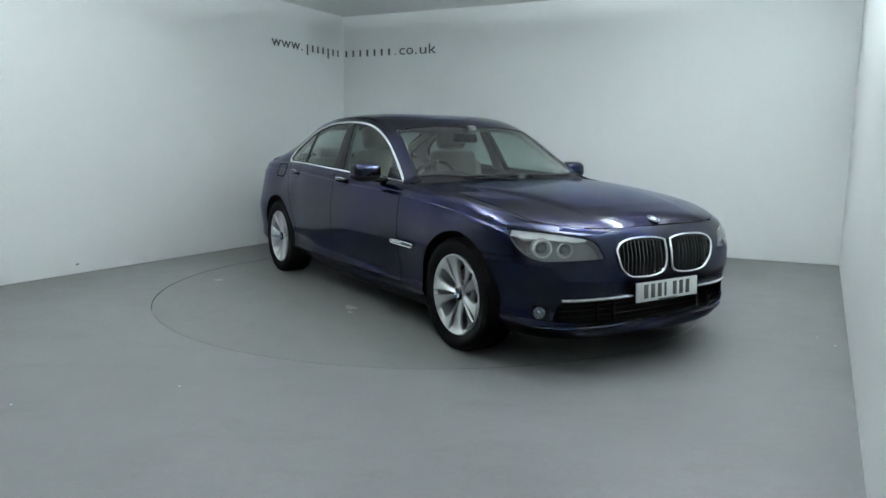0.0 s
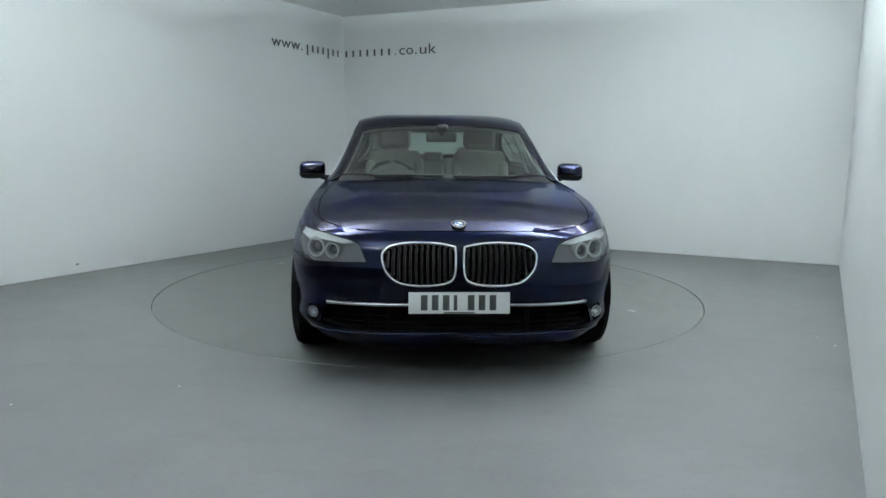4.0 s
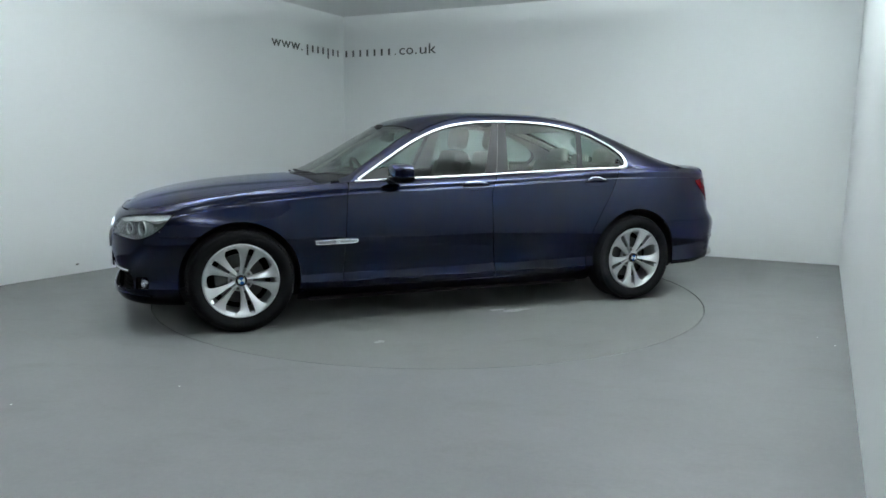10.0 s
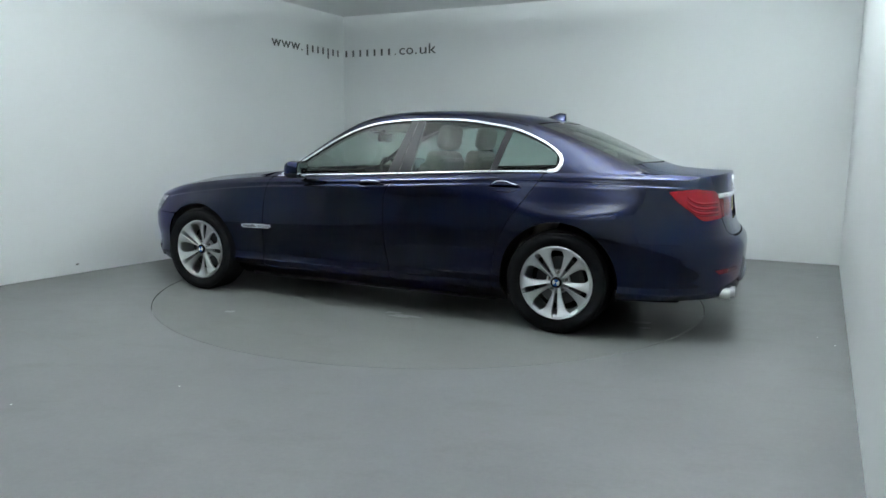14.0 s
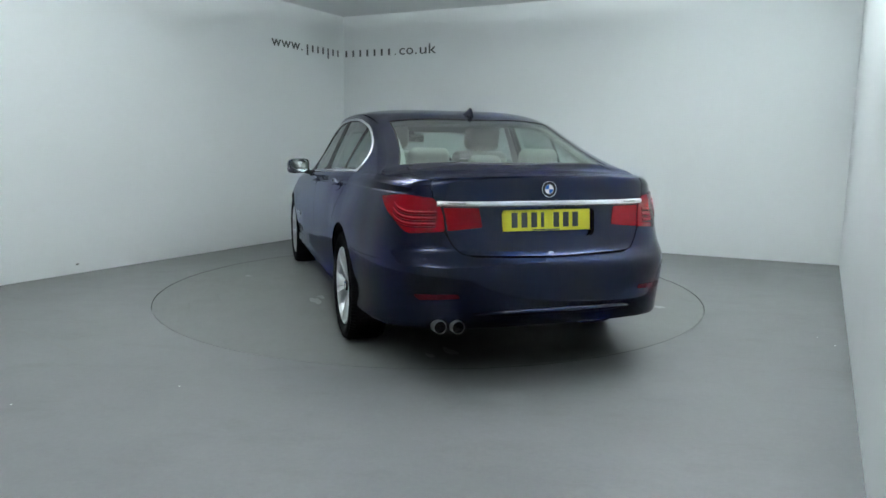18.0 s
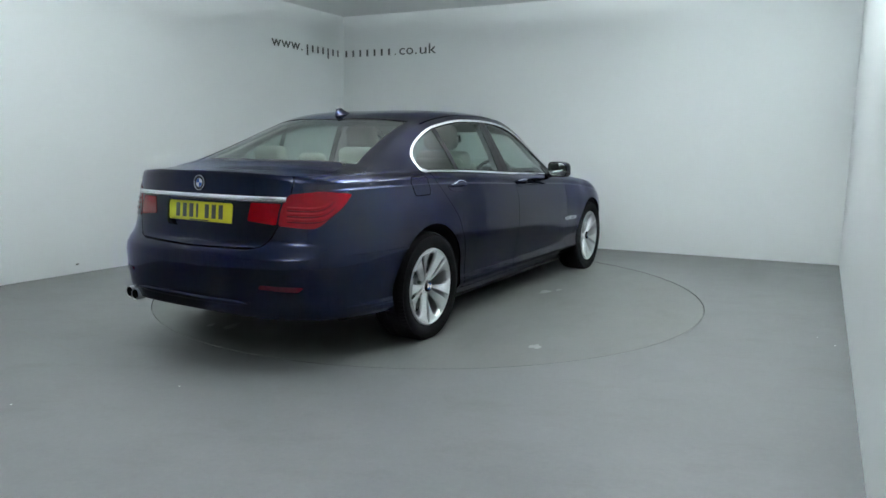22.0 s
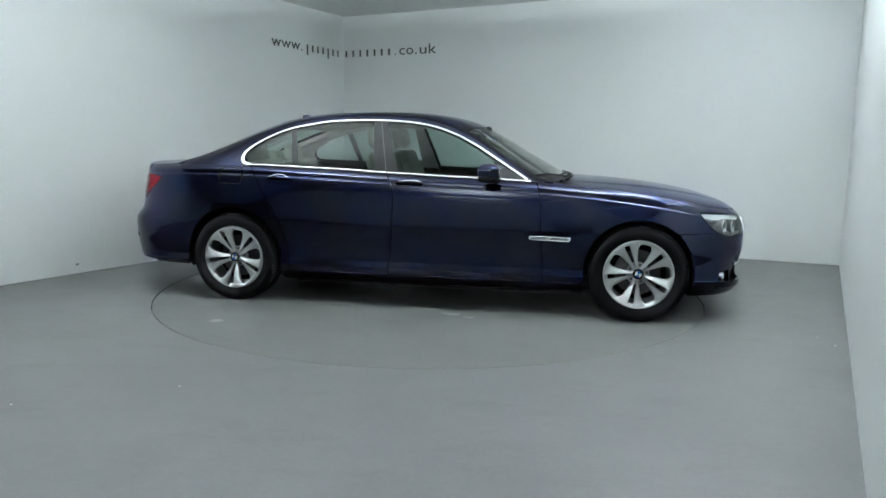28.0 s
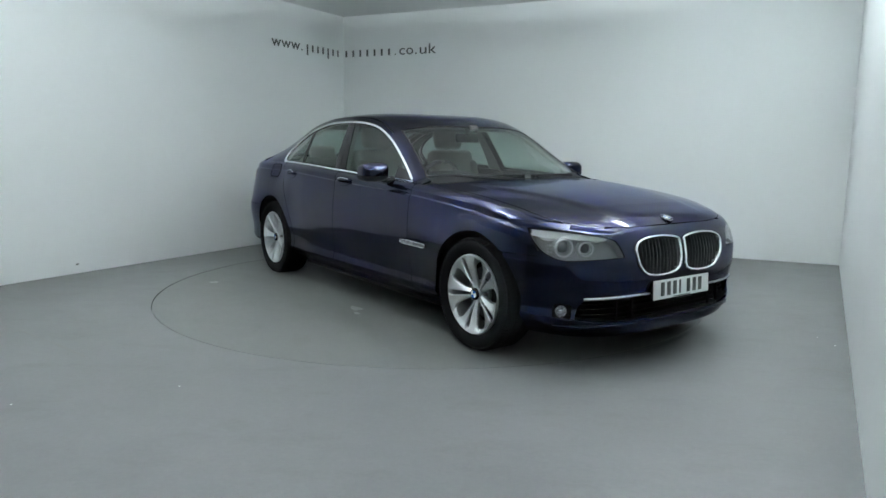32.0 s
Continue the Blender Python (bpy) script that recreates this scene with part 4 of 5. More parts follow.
# ---- mirrors ----
def mirror_shell():
    v, f, rows = [], [], 18
    for i in range(rows + 1):
        t = i / rows
        x = .125 * t - .03
        r = math.sin(math.acos(max(-1, min(1, 2 * t - 1)))) if t > .5 else 1 - .06 * (1 - 2 * t) ** 2
        r = max(r, .02)
        for k in range(28):
            a = 2 * math.pi * k / 28
            cy, cz = math.cos(a), math.sin(a)
            e = .55
            v.append((x - .022 * cy * (1 - t), .098 * math.copysign(abs(cy) ** e, cy) * (r ** .7), .066 * math.copysign(abs(cz) ** e, cz) * r ** .8 - .006 * cy))
    for i in range(rows):
        for k in range(28):
            l = (k + 1) % 28
            f.append((i * 28 + k, i * 28 + l, i * 28 + 28 + l, i * 28 + 28 + k))
    f += [tuple(range(28))[::-1], tuple(rows * 28 + k for k in range(28))]
    return np.array(v), f


mv, mf = mirror_shell()
for s in (1, -1):
    at = np.array([.46, .985, 1.033])
    flip = np.array([1, s, 1])
    m = part("mirror_housing", solid("mirror_housing", (mv * flip + at * flip, mf), sharp=1.0), PAINT, car, "dark blue door mirror on a black foot")
    low = mv * [1.02, 1.015, 1.03] + [-.001, 0, 0]
    low[:, 2] = np.minimum(low[:, 2], -.024)
    part("mirror_base", solid("mirror_base", (low * flip + at * flip, mf), sharp=1.0), BLACK, m, "black lower mirror shell")
    foot = np.array([(.52, .84, .975), (.5, .88, .975), (.475, .92, .985), (.46, .96, 1.0)])
    fv, ff = tube(spline(foot, 6, False), .022, sides=12)
    part("mirror_foot", solid("mirror_foot", (fv * flip, ff)), BLACK, m)
    tri = sheet(side, dense([(.735, .982), (.52, .995), (.5, 1.07), (.6, 1.052)], .02), .003, .012)
    part("mirror_corner", made("mirror_corner", tri if s > 0 else flipped(tri)), BLACK, m, "black triangular window corner")
    gl = ring(0, 0, 1, 28)
    gl = np.stack([.087 * np.sign(gl[:, 0]) * np.abs(gl[:, 0]) ** .6, .055 * np.sign(gl[:, 1]) * np.abs(gl[:, 1]) ** .6], 1)
    gv = np.array([(-.0375 - .022 * math.copysign((abs(a) / .098) ** 1.82, a), a, b - .006 * a / .098) for a, b in gl])
    part("mirror_glass", solid("mirror_glass", (np.concatenate([gv, gv + [.01, 0, 0]]) * flip + at * flip, prism(gl, 0, 1)[1]), False), MIRROR, m, "silvered mirror glass")

strip("windscreen_seal", top, WIND, .02, .0015, BLACK, closed=True, lift=-.003, both=False)
strip("rear_window_seal", top, BACK, .022, .0015, BLACK, closed=True, lift=-.003, both=False)

# ---- scuttle, wipers, aerial ----
sc_a, sc_b = across(1.062, -.14, .9), across(.985, -.23, .9)
part("scuttle", made("scuttle", sheet(top, np.concatenate([sc_a, sc_b[::-1]]), -.012, .02)), BLACK, car, "black plastic scuttle panel")
for y0, y1 in ((.05, .5), (-.5, -.02)):
    u = np.linspace(0, 1, 14)
    p, n = run(top, np.stack([.985 - .1 * np.abs(y0 + (y1 - y0) * u) ** 1.6, y0 + (y1 - y0) * u], 1), .004)
    wv, wf = bead(p, n, .012, .006, False)
    arm = part("wiper", solid("wiper", (wv, wf)), BLACK, car, "black wiper blade and arm")
    p, n = run(top, np.stack([1.04 - .14 * np.abs(y0 + (y1 - y0) * u) ** 1.4 - .02 * u, y0 + (y1 - y0) * (.02 + .55 * u)], 1), .005)
    wv, wf = bead(p, n, .014, .006, False)
    part("wiper_arm", solid("wiper_arm", (wv, wf)), BLACK, arm)
fv, ff, rows = [], [], 9
for i in range(rows):
    t = i / (rows - 1)
    xf, xb = -1.135 - .135 * t ** .8, -1.325 + .008 * t
    for k in range(20):
        a = 2 * math.pi * k / 20
        fx = (xf + xb) / 2 + (xf - xb) / 2 * math.cos(a)
        fv.append((fx, (.036 * (1 - t) ** 1.3 + .004) * math.sin(a), float(centre_z(fx)) - .012 + .064 * t))
for i in range(rows - 1):
    for k in range(20):
        l = (k + 1) % 20
        ff.append((i * 20 + k, i * 20 + l, i * 20 + 20 + l, i * 20 + 20 + k))
ff.append(tuple((rows - 1) * 20 + k for k in range(20)))
part("aerial_fin", solid("aerial_fin", (fv, ff), sharp=1.2), PAINT, car, "dark blue shark fin aerial on the roof")


# ---- front: grilles, lamps, plate ----
def shrunk(loop, d):
    loop = np.asarray(loop, float)
    t = np.roll(loop, -1, 0) - np.roll(loop, 1, 0)
    t /= np.maximum(np.linalg.norm(t, axis=1, keepdims=True), 1e-9)
    n = np.stack([-t[:, 1], t[:, 0]], 1)
    area = (loop[:, 0] * np.roll(loop[:, 1], -1) - np.roll(loop[:, 0], -1) * loop[:, 1]).sum()
    return loop + n * (d if area > 0 else -d)


def span(loop, a):
    """Lowest and highest height of a closed outline at a."""
    z = []
    for p, q in zip(loop, np.roll(loop, -1, 0)):
        if (p[0] - a) * (q[0] - a) <= 0 and p[0] != q[0]:
            z.append(p[1] + (q[1] - p[1]) * (a - p[0]) / (q[0] - p[0]))
    return (min(z), max(z)) if len(z) > 1 else None


for s in (1, -1):
    flip = np.array([1, s, 1])
    p, n = run(nose, shrunk(KIDNEY, .008))
    v, f = bead(p, n, .015, .013, True, .03)
    k = part("kidney_grille", solid("kidney_grille", (v * flip, f), sharp=1.2), CHROME, car, "rounded chrome grille surround with black upright slats")
    back = sheet(nose, KIDNEY, -.055, .02)
    part("grille_back", made("grille_back", back if s > 0 else flipped(back)), DARK, k)
    for a in np.linspace(.045, .385, 12):
        zs = span(shrunk(KIDNEY, .016), a)
        if zs:
            zz = np.linspace(*zs, 10)
            p, n = run(nose, np.stack([a + 0 * zz + (zz - .62) * .03, zz], 1), -.016)
            v, f = bead(p, n, .0115, .012, False, .03)
            part("slat", solid("slat", (v * flip, f), sharp=.9), SLAT, k)

RING = shade("lamp_ring", (.78, .79, .8), .22, metal=.4, coat=1)
DIMRING = shade("dim_lamp_ring", (.34, .345, .35), .25, metal=.4, coat=1)
PROJ = shade("projector_glass", (.12, .125, .13), .12, spec=.5)
BROW = shade("lamp_brow", (.85, .86, .86), .3, coat=1)
BOWL = shade("lamp_bowl", (.25, .255, .26), .4, metal=.35, vary=.1, scale=60)
for s in (1, -1):
    flip = np.array([1, s, 1])
    inner = sheet(nose, shrunk(LAMP, .001), -.062, .016)
    lamp = part("headlamp", made("headlamp", inner if s > 0 else flipped(inner)), BOWL, car, "headlamp with two ringed projectors under a clear lens")
    p, n = run(nose, LAMP)
    wall_v = np.concatenate([p + n * .0, p - n * .064])
    m = len(p)
    part("lamp_bowl", solid("lamp_bowl", (wall_v * flip, [(i, (i + 1) % m, (i + 1) % m + m, i + m) for i in range(m)])), BOWL, lamp)
    # bright brow along the upper edge
    u = np.linspace(.6, 1.045, 30)
    hi = np.array([span(LAMP, a)[1] for a in u]) - .003
    lo = hi - np.interp(u, [.6, .66, .9, 1.045], [.006, .024, .036, .03])
    brow = panel(nose, np.concatenate([np.stack([u, lo], 1), np.stack([u, hi], 1)[::-1]]), step=.008, depth=.02, lift=-.012)
    part("lamp_brow", made("lamp_brow", brow if s > 0 else flipped(brow)), BROW, lamp, "white light bar along the lamp's upper edge")
    for a, z, r in ((.852, .697, .056), (.715, .692, .046)):
        at = spot(nose, a, z, -.05)
        # face mostly forwards
        fwd = Matrix.Translation(at.translation) @ (Matrix.Rotation(radians(90), 4, "Y") @ Matrix.Rotation(radians(90), 4, "Z")).to_3x3().to_4x4()
        mm = Matrix.Diagonal((1, s, 1, 1)) @ fwd
        mm = Matrix.Translation(mm.translation + Vector((-.022, 0, 0))) @ Matrix.Rotation(radians(27 * s), 4, "Z") @ fwd.to_3x3().to_4x4()
        pr = part("projector", solid("projector", lathe([(r * .6, .012), (r * .62, .028), (r * .68, .036), (r * .94, .038), (r, .032), (r * 1.02, -.01)], 40, "z"), sharp=.8), BOWL, lamp, "ringed projector")
        pr.matrix_local = mm
        part("projector_lens", solid("projector_lens", lathe([(0, .03), (r * .25, .028), (r * .45, .02), (r * .56, .004), (r * .6, -.01)], 32, "z")), PROJ, pr, "dark glass projector lens")
        ang = np.arange(40) * math.pi / 20
        part("halo_ring", solid("halo_ring", tube(np.stack([r * .86 * np.cos(ang), r * .86 * np.sin(ang), .038 + 0 * ang], 1), r * .11, True, 8)), RING if a > .7 else DIMRING, pr, "white halo ring" if a > .7 else "grey unlit halo ring")
        part("projector_bezel", solid("projector_bezel", lathe([(r * .56, .0), (r * .66, .014), (r * .68, .0)], 32, "z")), CHROME, pr)
    # side marker cells
    for i in range(3):
        for j in range(2):
            q = part("marker_cell", block("marker_cell", (.014, .014, .006), .003), RING, lamp)
            c = spot(nose, .935 + .018 * j, .662 + .02 * i, -.045)
            q.matrix_local = Matrix.Translation(Vector(c.translation) * Vector((1, s, 1))) @ pose(0, 0, 0, 0, 90, 0)
    lens = sheet(nose, shrunk(LAMP, .002), -.001, .012)
    part("lamp_lens", made("lamp_lens", lens if s > 0 else flipped(lens)), LENS, lamp, "clear lamp lens")
    seal_v, seal_f = bead(*run(nose, LAMP, -.002), .006, .002, True)
    part("lamp_seal", solid("lamp_seal", (seal_v * flip, seal_f)), BLACK, lamp)
    # fog lamp
    fb = sheet(nose, shrunk(FOG, .001), -.035, .012)
    fog = part("fog_lamp", made("fog_lamp", fb if s > 0 else flipped(fb)), BLACK, car, "round fog lamp in a black surround")
    at = spot(nose, .853, .336, -.014)
    fwd = Matrix.Translation(Vector(at.translation) * Vector((1, s, 1))) @ (Matrix.Rotation(radians(90), 4, "Y") @ Matrix.Rotation(radians(90), 4, "Z")).to_3x3().to_4x4()
    fl = part("fog_reflector", solid("fog_reflector", lathe([(0, 0), (.014, .002), (.026, .012), (.033, .026), (.036, .026), (.038, 0)], 32, "z")), SATIN, fog, "bright fog lamp reflector")
    fl.matrix_local = Matrix.Translation(fwd.translation + Vector((-.016, 0, 0))) @ Matrix.Rotation(radians(25 * s), 4, "Z") @ fwd.to_3x3().to_4x4() @ Matrix.Diagonal((.9, .9, .9, 1))
    part("fog_glass", solid("fog_glass", lathe([(0, .032), (.02, .03), (.034, .024)], 32, "z")), LENS, fl)
    part("fog_bulb", solid("fog_bulb", lathe([(0, .02), (.008, .018), (.009, 0)], 16, "z")), CHROME, fl)

mesh_grille = sheet(nose, INTAKE, -.06, .03)
intake = part("lower_grille", made("lower_grille", mesh_grille), DARK, car, "wide black lower air intake")
p, n = run(nose, INTAKE)
m = len(p)
part("intake_wall", solid("intake_wall", (np.concatenate([p - n * .003, p * [0, 1, 1] + np.stack([p[:, 0] - .16, 0 * p[:, 1], 0 * p[:, 2]], 1)]), [(i, (i + 1) % m, (i + 1) % m + m, i + m) for i in range(m)])), DARK, intake)
part("intake_duct", block("intake_duct", (.02, 1.5, .2), .004, at=(2.08, 0, .335)), DARK, intake)
for z in (.29, .315, .34, .365):
    a = np.linspace(-.74, .74, 40)
    p, n = run(nose, np.stack([a, z + 0 * a], 1), -.04)
    part("grille_bar", solid("grille_bar", bead(p, n, .006, .008, False)), DARK, intake)
for a in (-.5, -.38, .38, .5):
    zz = np.linspace(.275, .4, 6)
    p, n = run(nose, np.stack([a + 0 * zz, zz], 1), -.03)
    part("grille_rib", solid("grille_rib", bead(p, n, .02, .01, False)), DARK, intake)
a = np.linspace(-.735, .735, 80)
strip("bumper_strip", nose, np.stack([a, .41 - .004 * (a / .7) ** 2], 1), .02, .009, SATIN, label="satin chrome bumper strip", both=False)
strip("bumper_lip", nose, np.stack([np.linspace(-.93, .93, 80), .252 + .006 * np.cos(np.linspace(-3, 3, 80))], 1), .02, .008, PAINT, both=False)


def number_plate(m, material, label):
    """A plate with plain bars for its characters, facing +z of m."""
    pl = part("number_plate", block("number_plate", (.52, .111, .006), .0025, 2), material, car, label)
    pl.matrix_local = m
    x = -.205
    for k in range(7):
        w = .018 if k == 3 else .034
        x += .0 if k != 4 else .032
        part("plate_character", block("plate_character", (w, .079, .0012), .0004, 1, at=(x + w / 2 + .008, .002, .0034)), LETTER, pl)
        x += w + .022
    part("plate_line", block("plate_line", (.16, .006, .001), .0003, 1, at=(.0, -.05, .0034)), LETTER, pl)
    return pl


face_x = (Matrix.Rotation(radians(90), 4, "Z") @ Matrix.Rotation(radians(90), 4, "X"))
number_plate(pose(2.338, 0, .427) @ face_x @ pose(0, 0, 0, -3, 0, 0), PLATEW, "white number plate with dark plain bars")
part("plate_holder", block("plate_holder", (.02, .5, .1), .006, at=(2.322, 0, .428)), BLACK, car)
part("plate_foot", block("plate_foot", (.012, .14, .012), .003, at=(2.334, .02, .366)), BLACK, car)
roundel(car, .037, pose(2.208, 0, .8195, 0, 21, 0) @ pose(0, 0, 0, 0, 0, 90))

# ---- rear: lamps, strip, plate, exhaust ----
TL_OUT = dense(rounded([(.618, .908), (.6, .86), (.588, .79), (.8, .772), (float(tail_a(-2.335, .83)), .83), (float(tail_a(-2.25, .895)), .895), (float(tail_a(-2.195, .955)), .955), (.9, .968), (.84, .972), (.66, .958)], [.005, .02, .01, .05, .05, .03, .012, .03, .05, .02]), .008)
TL_IN = dense(rounded([(.605, .908), (.588, .86), (.574, .792), (.388, .81), (.412, .908)], .008), .008)
pair("tail_lamp_outer", panel(tail, TL_OUT, step=.01, depth=.03, lift=.004), REDLENS, "red rear lamp cluster on the wing")
pair("tail_lamp_inner", panel(tail, TL_IN, step=.01, depth=.012, lift=.003), REDLENS, "red rear lamp on the boot lid")
REDDARK = shade("dark_red_reflector", (.08, .001, .004), .12, spec=.4)
REDLIGHT = shade("bright_red_lens", (.2, .0015, .006), .15, spec=.4)
u = np.linspace(0, 1, 24)
for z0 in (.826, .856, .886):
    path = np.stack([.64 + .27 * u, z0 - .012 * u + .055 * u ** 5], 1)
    strip("lamp_band", tail, path, .0165 * (1 - .5 * u ** 6), .0085, REDLIGHT)
    strip("lamp_groove", tail, path - [0, .0135], .009 * (1 - .5 * u ** 6), .0052, REDDEEP)
u = np.linspace(.43, .572, 12)
pair("lamp_band", panel(tail, np.concatenate([np.stack([u, .852 + 0 * u], 1), np.stack([u, .858 + 0 * u], 1)[::-1]]), step=.006, depth=.001, lift=.0045), REDDEEP)
a = np.linspace(-.64, .64, 60)
strip("boot_strip", tail, np.stack([a, .929 + .0 * a], 1), .03, .012, BRIGHT, label="polished bright strip across the boot lid", both=False)
for sx in (-.53, .53):
    strip("strip_slot", tail, np.stack([np.linspace(sx - .05, sx + .05, 8), np.full(8, .9305)], 1), .014, .0128, SATIN, both=False)
    strip("strip_slot", tail, np.stack([np.linspace(sx - .045, sx + .045, 8), np.full(8, .9305)], 1), .007, .0138, LETTER, both=False)
rec = sheet(tail, RECESS, -.03, .02)
part("plate_recess", made("plate_recess", rec), PAINT, car)
p, n = run(tail, RECESS)
m = len(p)
part("recess_edge", solid("recess_edge", (np.concatenate([p, p - n * .032]), [(i, (i + 1) % m, (i + 1) % m + m, i + m) for i in range(m)])), PAINT, car)
back_x = (Matrix.Rotation(radians(-90), 4, "Z") @ Matrix.Rotation(radians(90), 4, "X"))
number_plate(pose(-2.525, .012, .84) @ back_x @ pose(0, 0, 0, -5, 0, 0), YELLOW, "yellow number plate with dark plain bars")
roundel(car, .041, spot(lid, 1e-4, .99, .004))
u = np.linspace(-1, 1, 60)
strip("bumper_crease", tail, np.stack([.47 * u, .374 + .004 * u ** 2], 1), .004 + .03 * (1 - u ** 8), .014, PAINT, both=False)
for s in (1, -1):
    rf = panel(tail, dense(rounded([(.785, .474), (.545, .484), (.53, .462), (.75, .446)], .006), .006), step=.01, depth=.008, lift=.004)
    part("reflector", made("reflector", rf if s > 0 else flipped(rf)), REDDARK, car, "slim red reflector")
part("rear_diffuser", block("rear_diffuser", (.3, .9, .06), .025, at=(-2.14, 0, .33)), BLACK, car, "black lower rear valance")
for y in (.608, .52):
    pts = [(r, -x) for r, x in ((.0305, .0), (.0325, .003), (.0345, .0), (.035, .02), (.035, .16), (.031, .16), (.0308, .02), (.031, .0))]
    tip = part("exhaust_tip", solid("exhaust_tip", lathe(pts, 32, "x"), sharp=1.0), SOOTY, car, "round sooty chrome exhaust tip")
    tip.matrix_local = pose(-2.582 + (.608 - y) * -.3, y, .312, 0, 0, 180)
    part("exhaust_bore", solid("exhaust_bore", lathe([(0, -.03), (.03, -.03), (.0304, -.003)], 24, "x")), DARK, tip)


# ---- cabin ----
part("headlining", made("headlining", panel(top, np.concatenate([across(SCREEN_TOP[0] - .03, SCREEN_TOP[1], .95), across(REAR_TOP[0] + .02, REAR_TOP[1], .95)[::-1]]), step=.04, lift=-.045)), HEADLINE, car)
post_in = panel(side, np.concatenate([along(lambda x: rail(x)[1] - .004, .8, -1.72, 60), along(shoulder_z, -1.72, .8, 50)]), [DLO], step=.016, lift=-.035)
pair("post_trim", post_in, HEADLINE, "pale inner post trim")
cp_in = panel(top, deck_strip(REAR_TOP[0] + REAR_TOP[1], -1.93, lambda x: np.interp(x, [-1.93, -1.21], [.84, .88]), lambda x: .98 + 0 * x), step=.016, lift=-.03)
ap_in = panel(top, deck_strip(SCREEN_TOP[0] + SCREEN_TOP[1], .8, lambda x: .91 + 0 * x, lambda x: .98 + 0 * x), step=.016, lift=-.03)
pair_joined("pillar_trim", [cp_in, ap_in], PALETRIM)
bp_in = sheet(side, clip_dlo(lambda z: b_front(z) - .01, lambda z: b_back(z) + .01), -.05, .02)
pair("door_post_inner", bp_in, HEADLINE)
for x0, x1 in ((.78, -.26), (-.3, -1.2)):
    low = [(x1, .32)] if x0 > 0 else [(x1, .8), (-1.08, .66), (-1.0, .5), (-.98, .32)]
    dp = panel(side, dense([(x0, .32), (x0, .93), (x1, .955), *low], .03), step=.03, lift=-.09)
    pair("door_card", dp, LEATHER, "cream door lining with a dark upper edge")
    dt = panel(side, dense([(x0, .9), (x0, .975 if x0 > 0 else 1.0), (x1, 1.0 if x0 > 0 else 1.035), (x1, .93)], .03), step=.02, lift=-.06)
    pair("door_top", dt, TRIMDARK)
part("cabin_floor", block("cabin_floor", (2.6, 1.5, .04), .01, at=(-.35, 0, .3)), TRIMDARK, car)
part("bulkhead", block("bulkhead", (.05, 1.4, .6), .01, at=(.98, 0, .62)), TRIMDARK, car)


def cushion(name, size, at, turn, material, parent, bevel=.05, label=""):
    ob = part(name, block(name, size, min(bevel, min(size) * .48), 5), material, parent, label)
    ob.matrix_local = pose(*at, *turn)
    return ob


def front_seat(y):
    s = part("front_seat", block("front_seat", (.5, .5, .14), .06, 5, at=(-.1, y, .52)), LEATHER, car, "cream leather front seat with a headrest")
    for side_y0 in (-.21, .21):
        cushion("seat_bolster", (.46, .1, .12), (-.08, y + side_y0, .57), (0, 0, 0), LEATHER, s)
        cushion("back_bolster", (.1, .09, .5), (-.36, y + side_y0, .85), (0, -16, 0), LEATHER, s)
    cushion("backrest", (.13, .46, .66), (-.4, y, .86), (0, -16, 0), LEATHER, s)
    cushion("backrest_shell", (.07, .42, .6), (-.455, y, .84), (0, -16, 0), LEATHER, s)
    h = cushion("headrest", (.11, .29, .19), (-.52, y, 1.285), (0, -10, 0), LEATHER, s, .055, "padded cream headrest")
    for d in (-.06, .06):
        v, f = tube(np.array([(-.475, y + d, 1.12), (-.49, y + d, 1.17), (-.505, y + d, 1.24)]), .007)
        part("headrest_post", solid("headrest_post", (v, f)), CHROME, s)
    cushion("seat_base", (.46, .44, .16), (-.1, y, .4), (0, 0, 0), TRIMDARK, s)


front_seat(.38), front_seat(-.38)
bench = part("rear_seat", block("rear_seat", (.52, 1.3, .16), .06, 5, at=(-1.06, 0, .52)), LEATHER, car, "cream leather rear bench with three headrests")
for y in (.38, -.38):
    cushion("bench_back", (.14, .56, .62), (-1.42, y, .8), (0, -22, 0), LEATHER, bench)
    cushion("rear_headrest", (.1, .27, .16), (-1.575, y, 1.13), (0, -12, 0), LEATHER, bench, .05, "cream rear headrest")
cushion("bench_middle", (.13, .24, .58), (-1.41, 0, .79), (0, -22, 0), LEATHER, bench)
cushion("rear_headrest", (.09, .22, .12), (-1.575, 0, 1.105), (0, -12, 0), LEATHER, bench, .045)
part("parcel_shelf", block("parcel_shelf", (.5, 1.32, .04), .015, at=(-1.8, 0, 1.035)), HEADLINE, car, "pale rear parcel shelf")
# dashboard
dash = part("dashboard", block("dashboard", (.42, 1.46, .2), .07, 5, at=(.72, 0, .87)), TRIMDARK, car, "dark dashboard with a cream lower half")
cushion("dash_lower", (.3, 1.4, .22), (.68, 0, .7), (0, 0, 0), LEATHER, dash, .06)
cushion("instrument_hood", (.24, .36, .09), (.6, -.38, .985), (0, 6, 0), TRIMDARK, dash, .04)
cushion("centre_screen", (.12, .3, .06), (.6, 0, .975), (0, 6, 0), TRIMDARK, dash, .03)
cushion("console", (.9, .26, .2), (.15, 0, .52), (0, 0, 0), TRIMDARK, dash, .04)
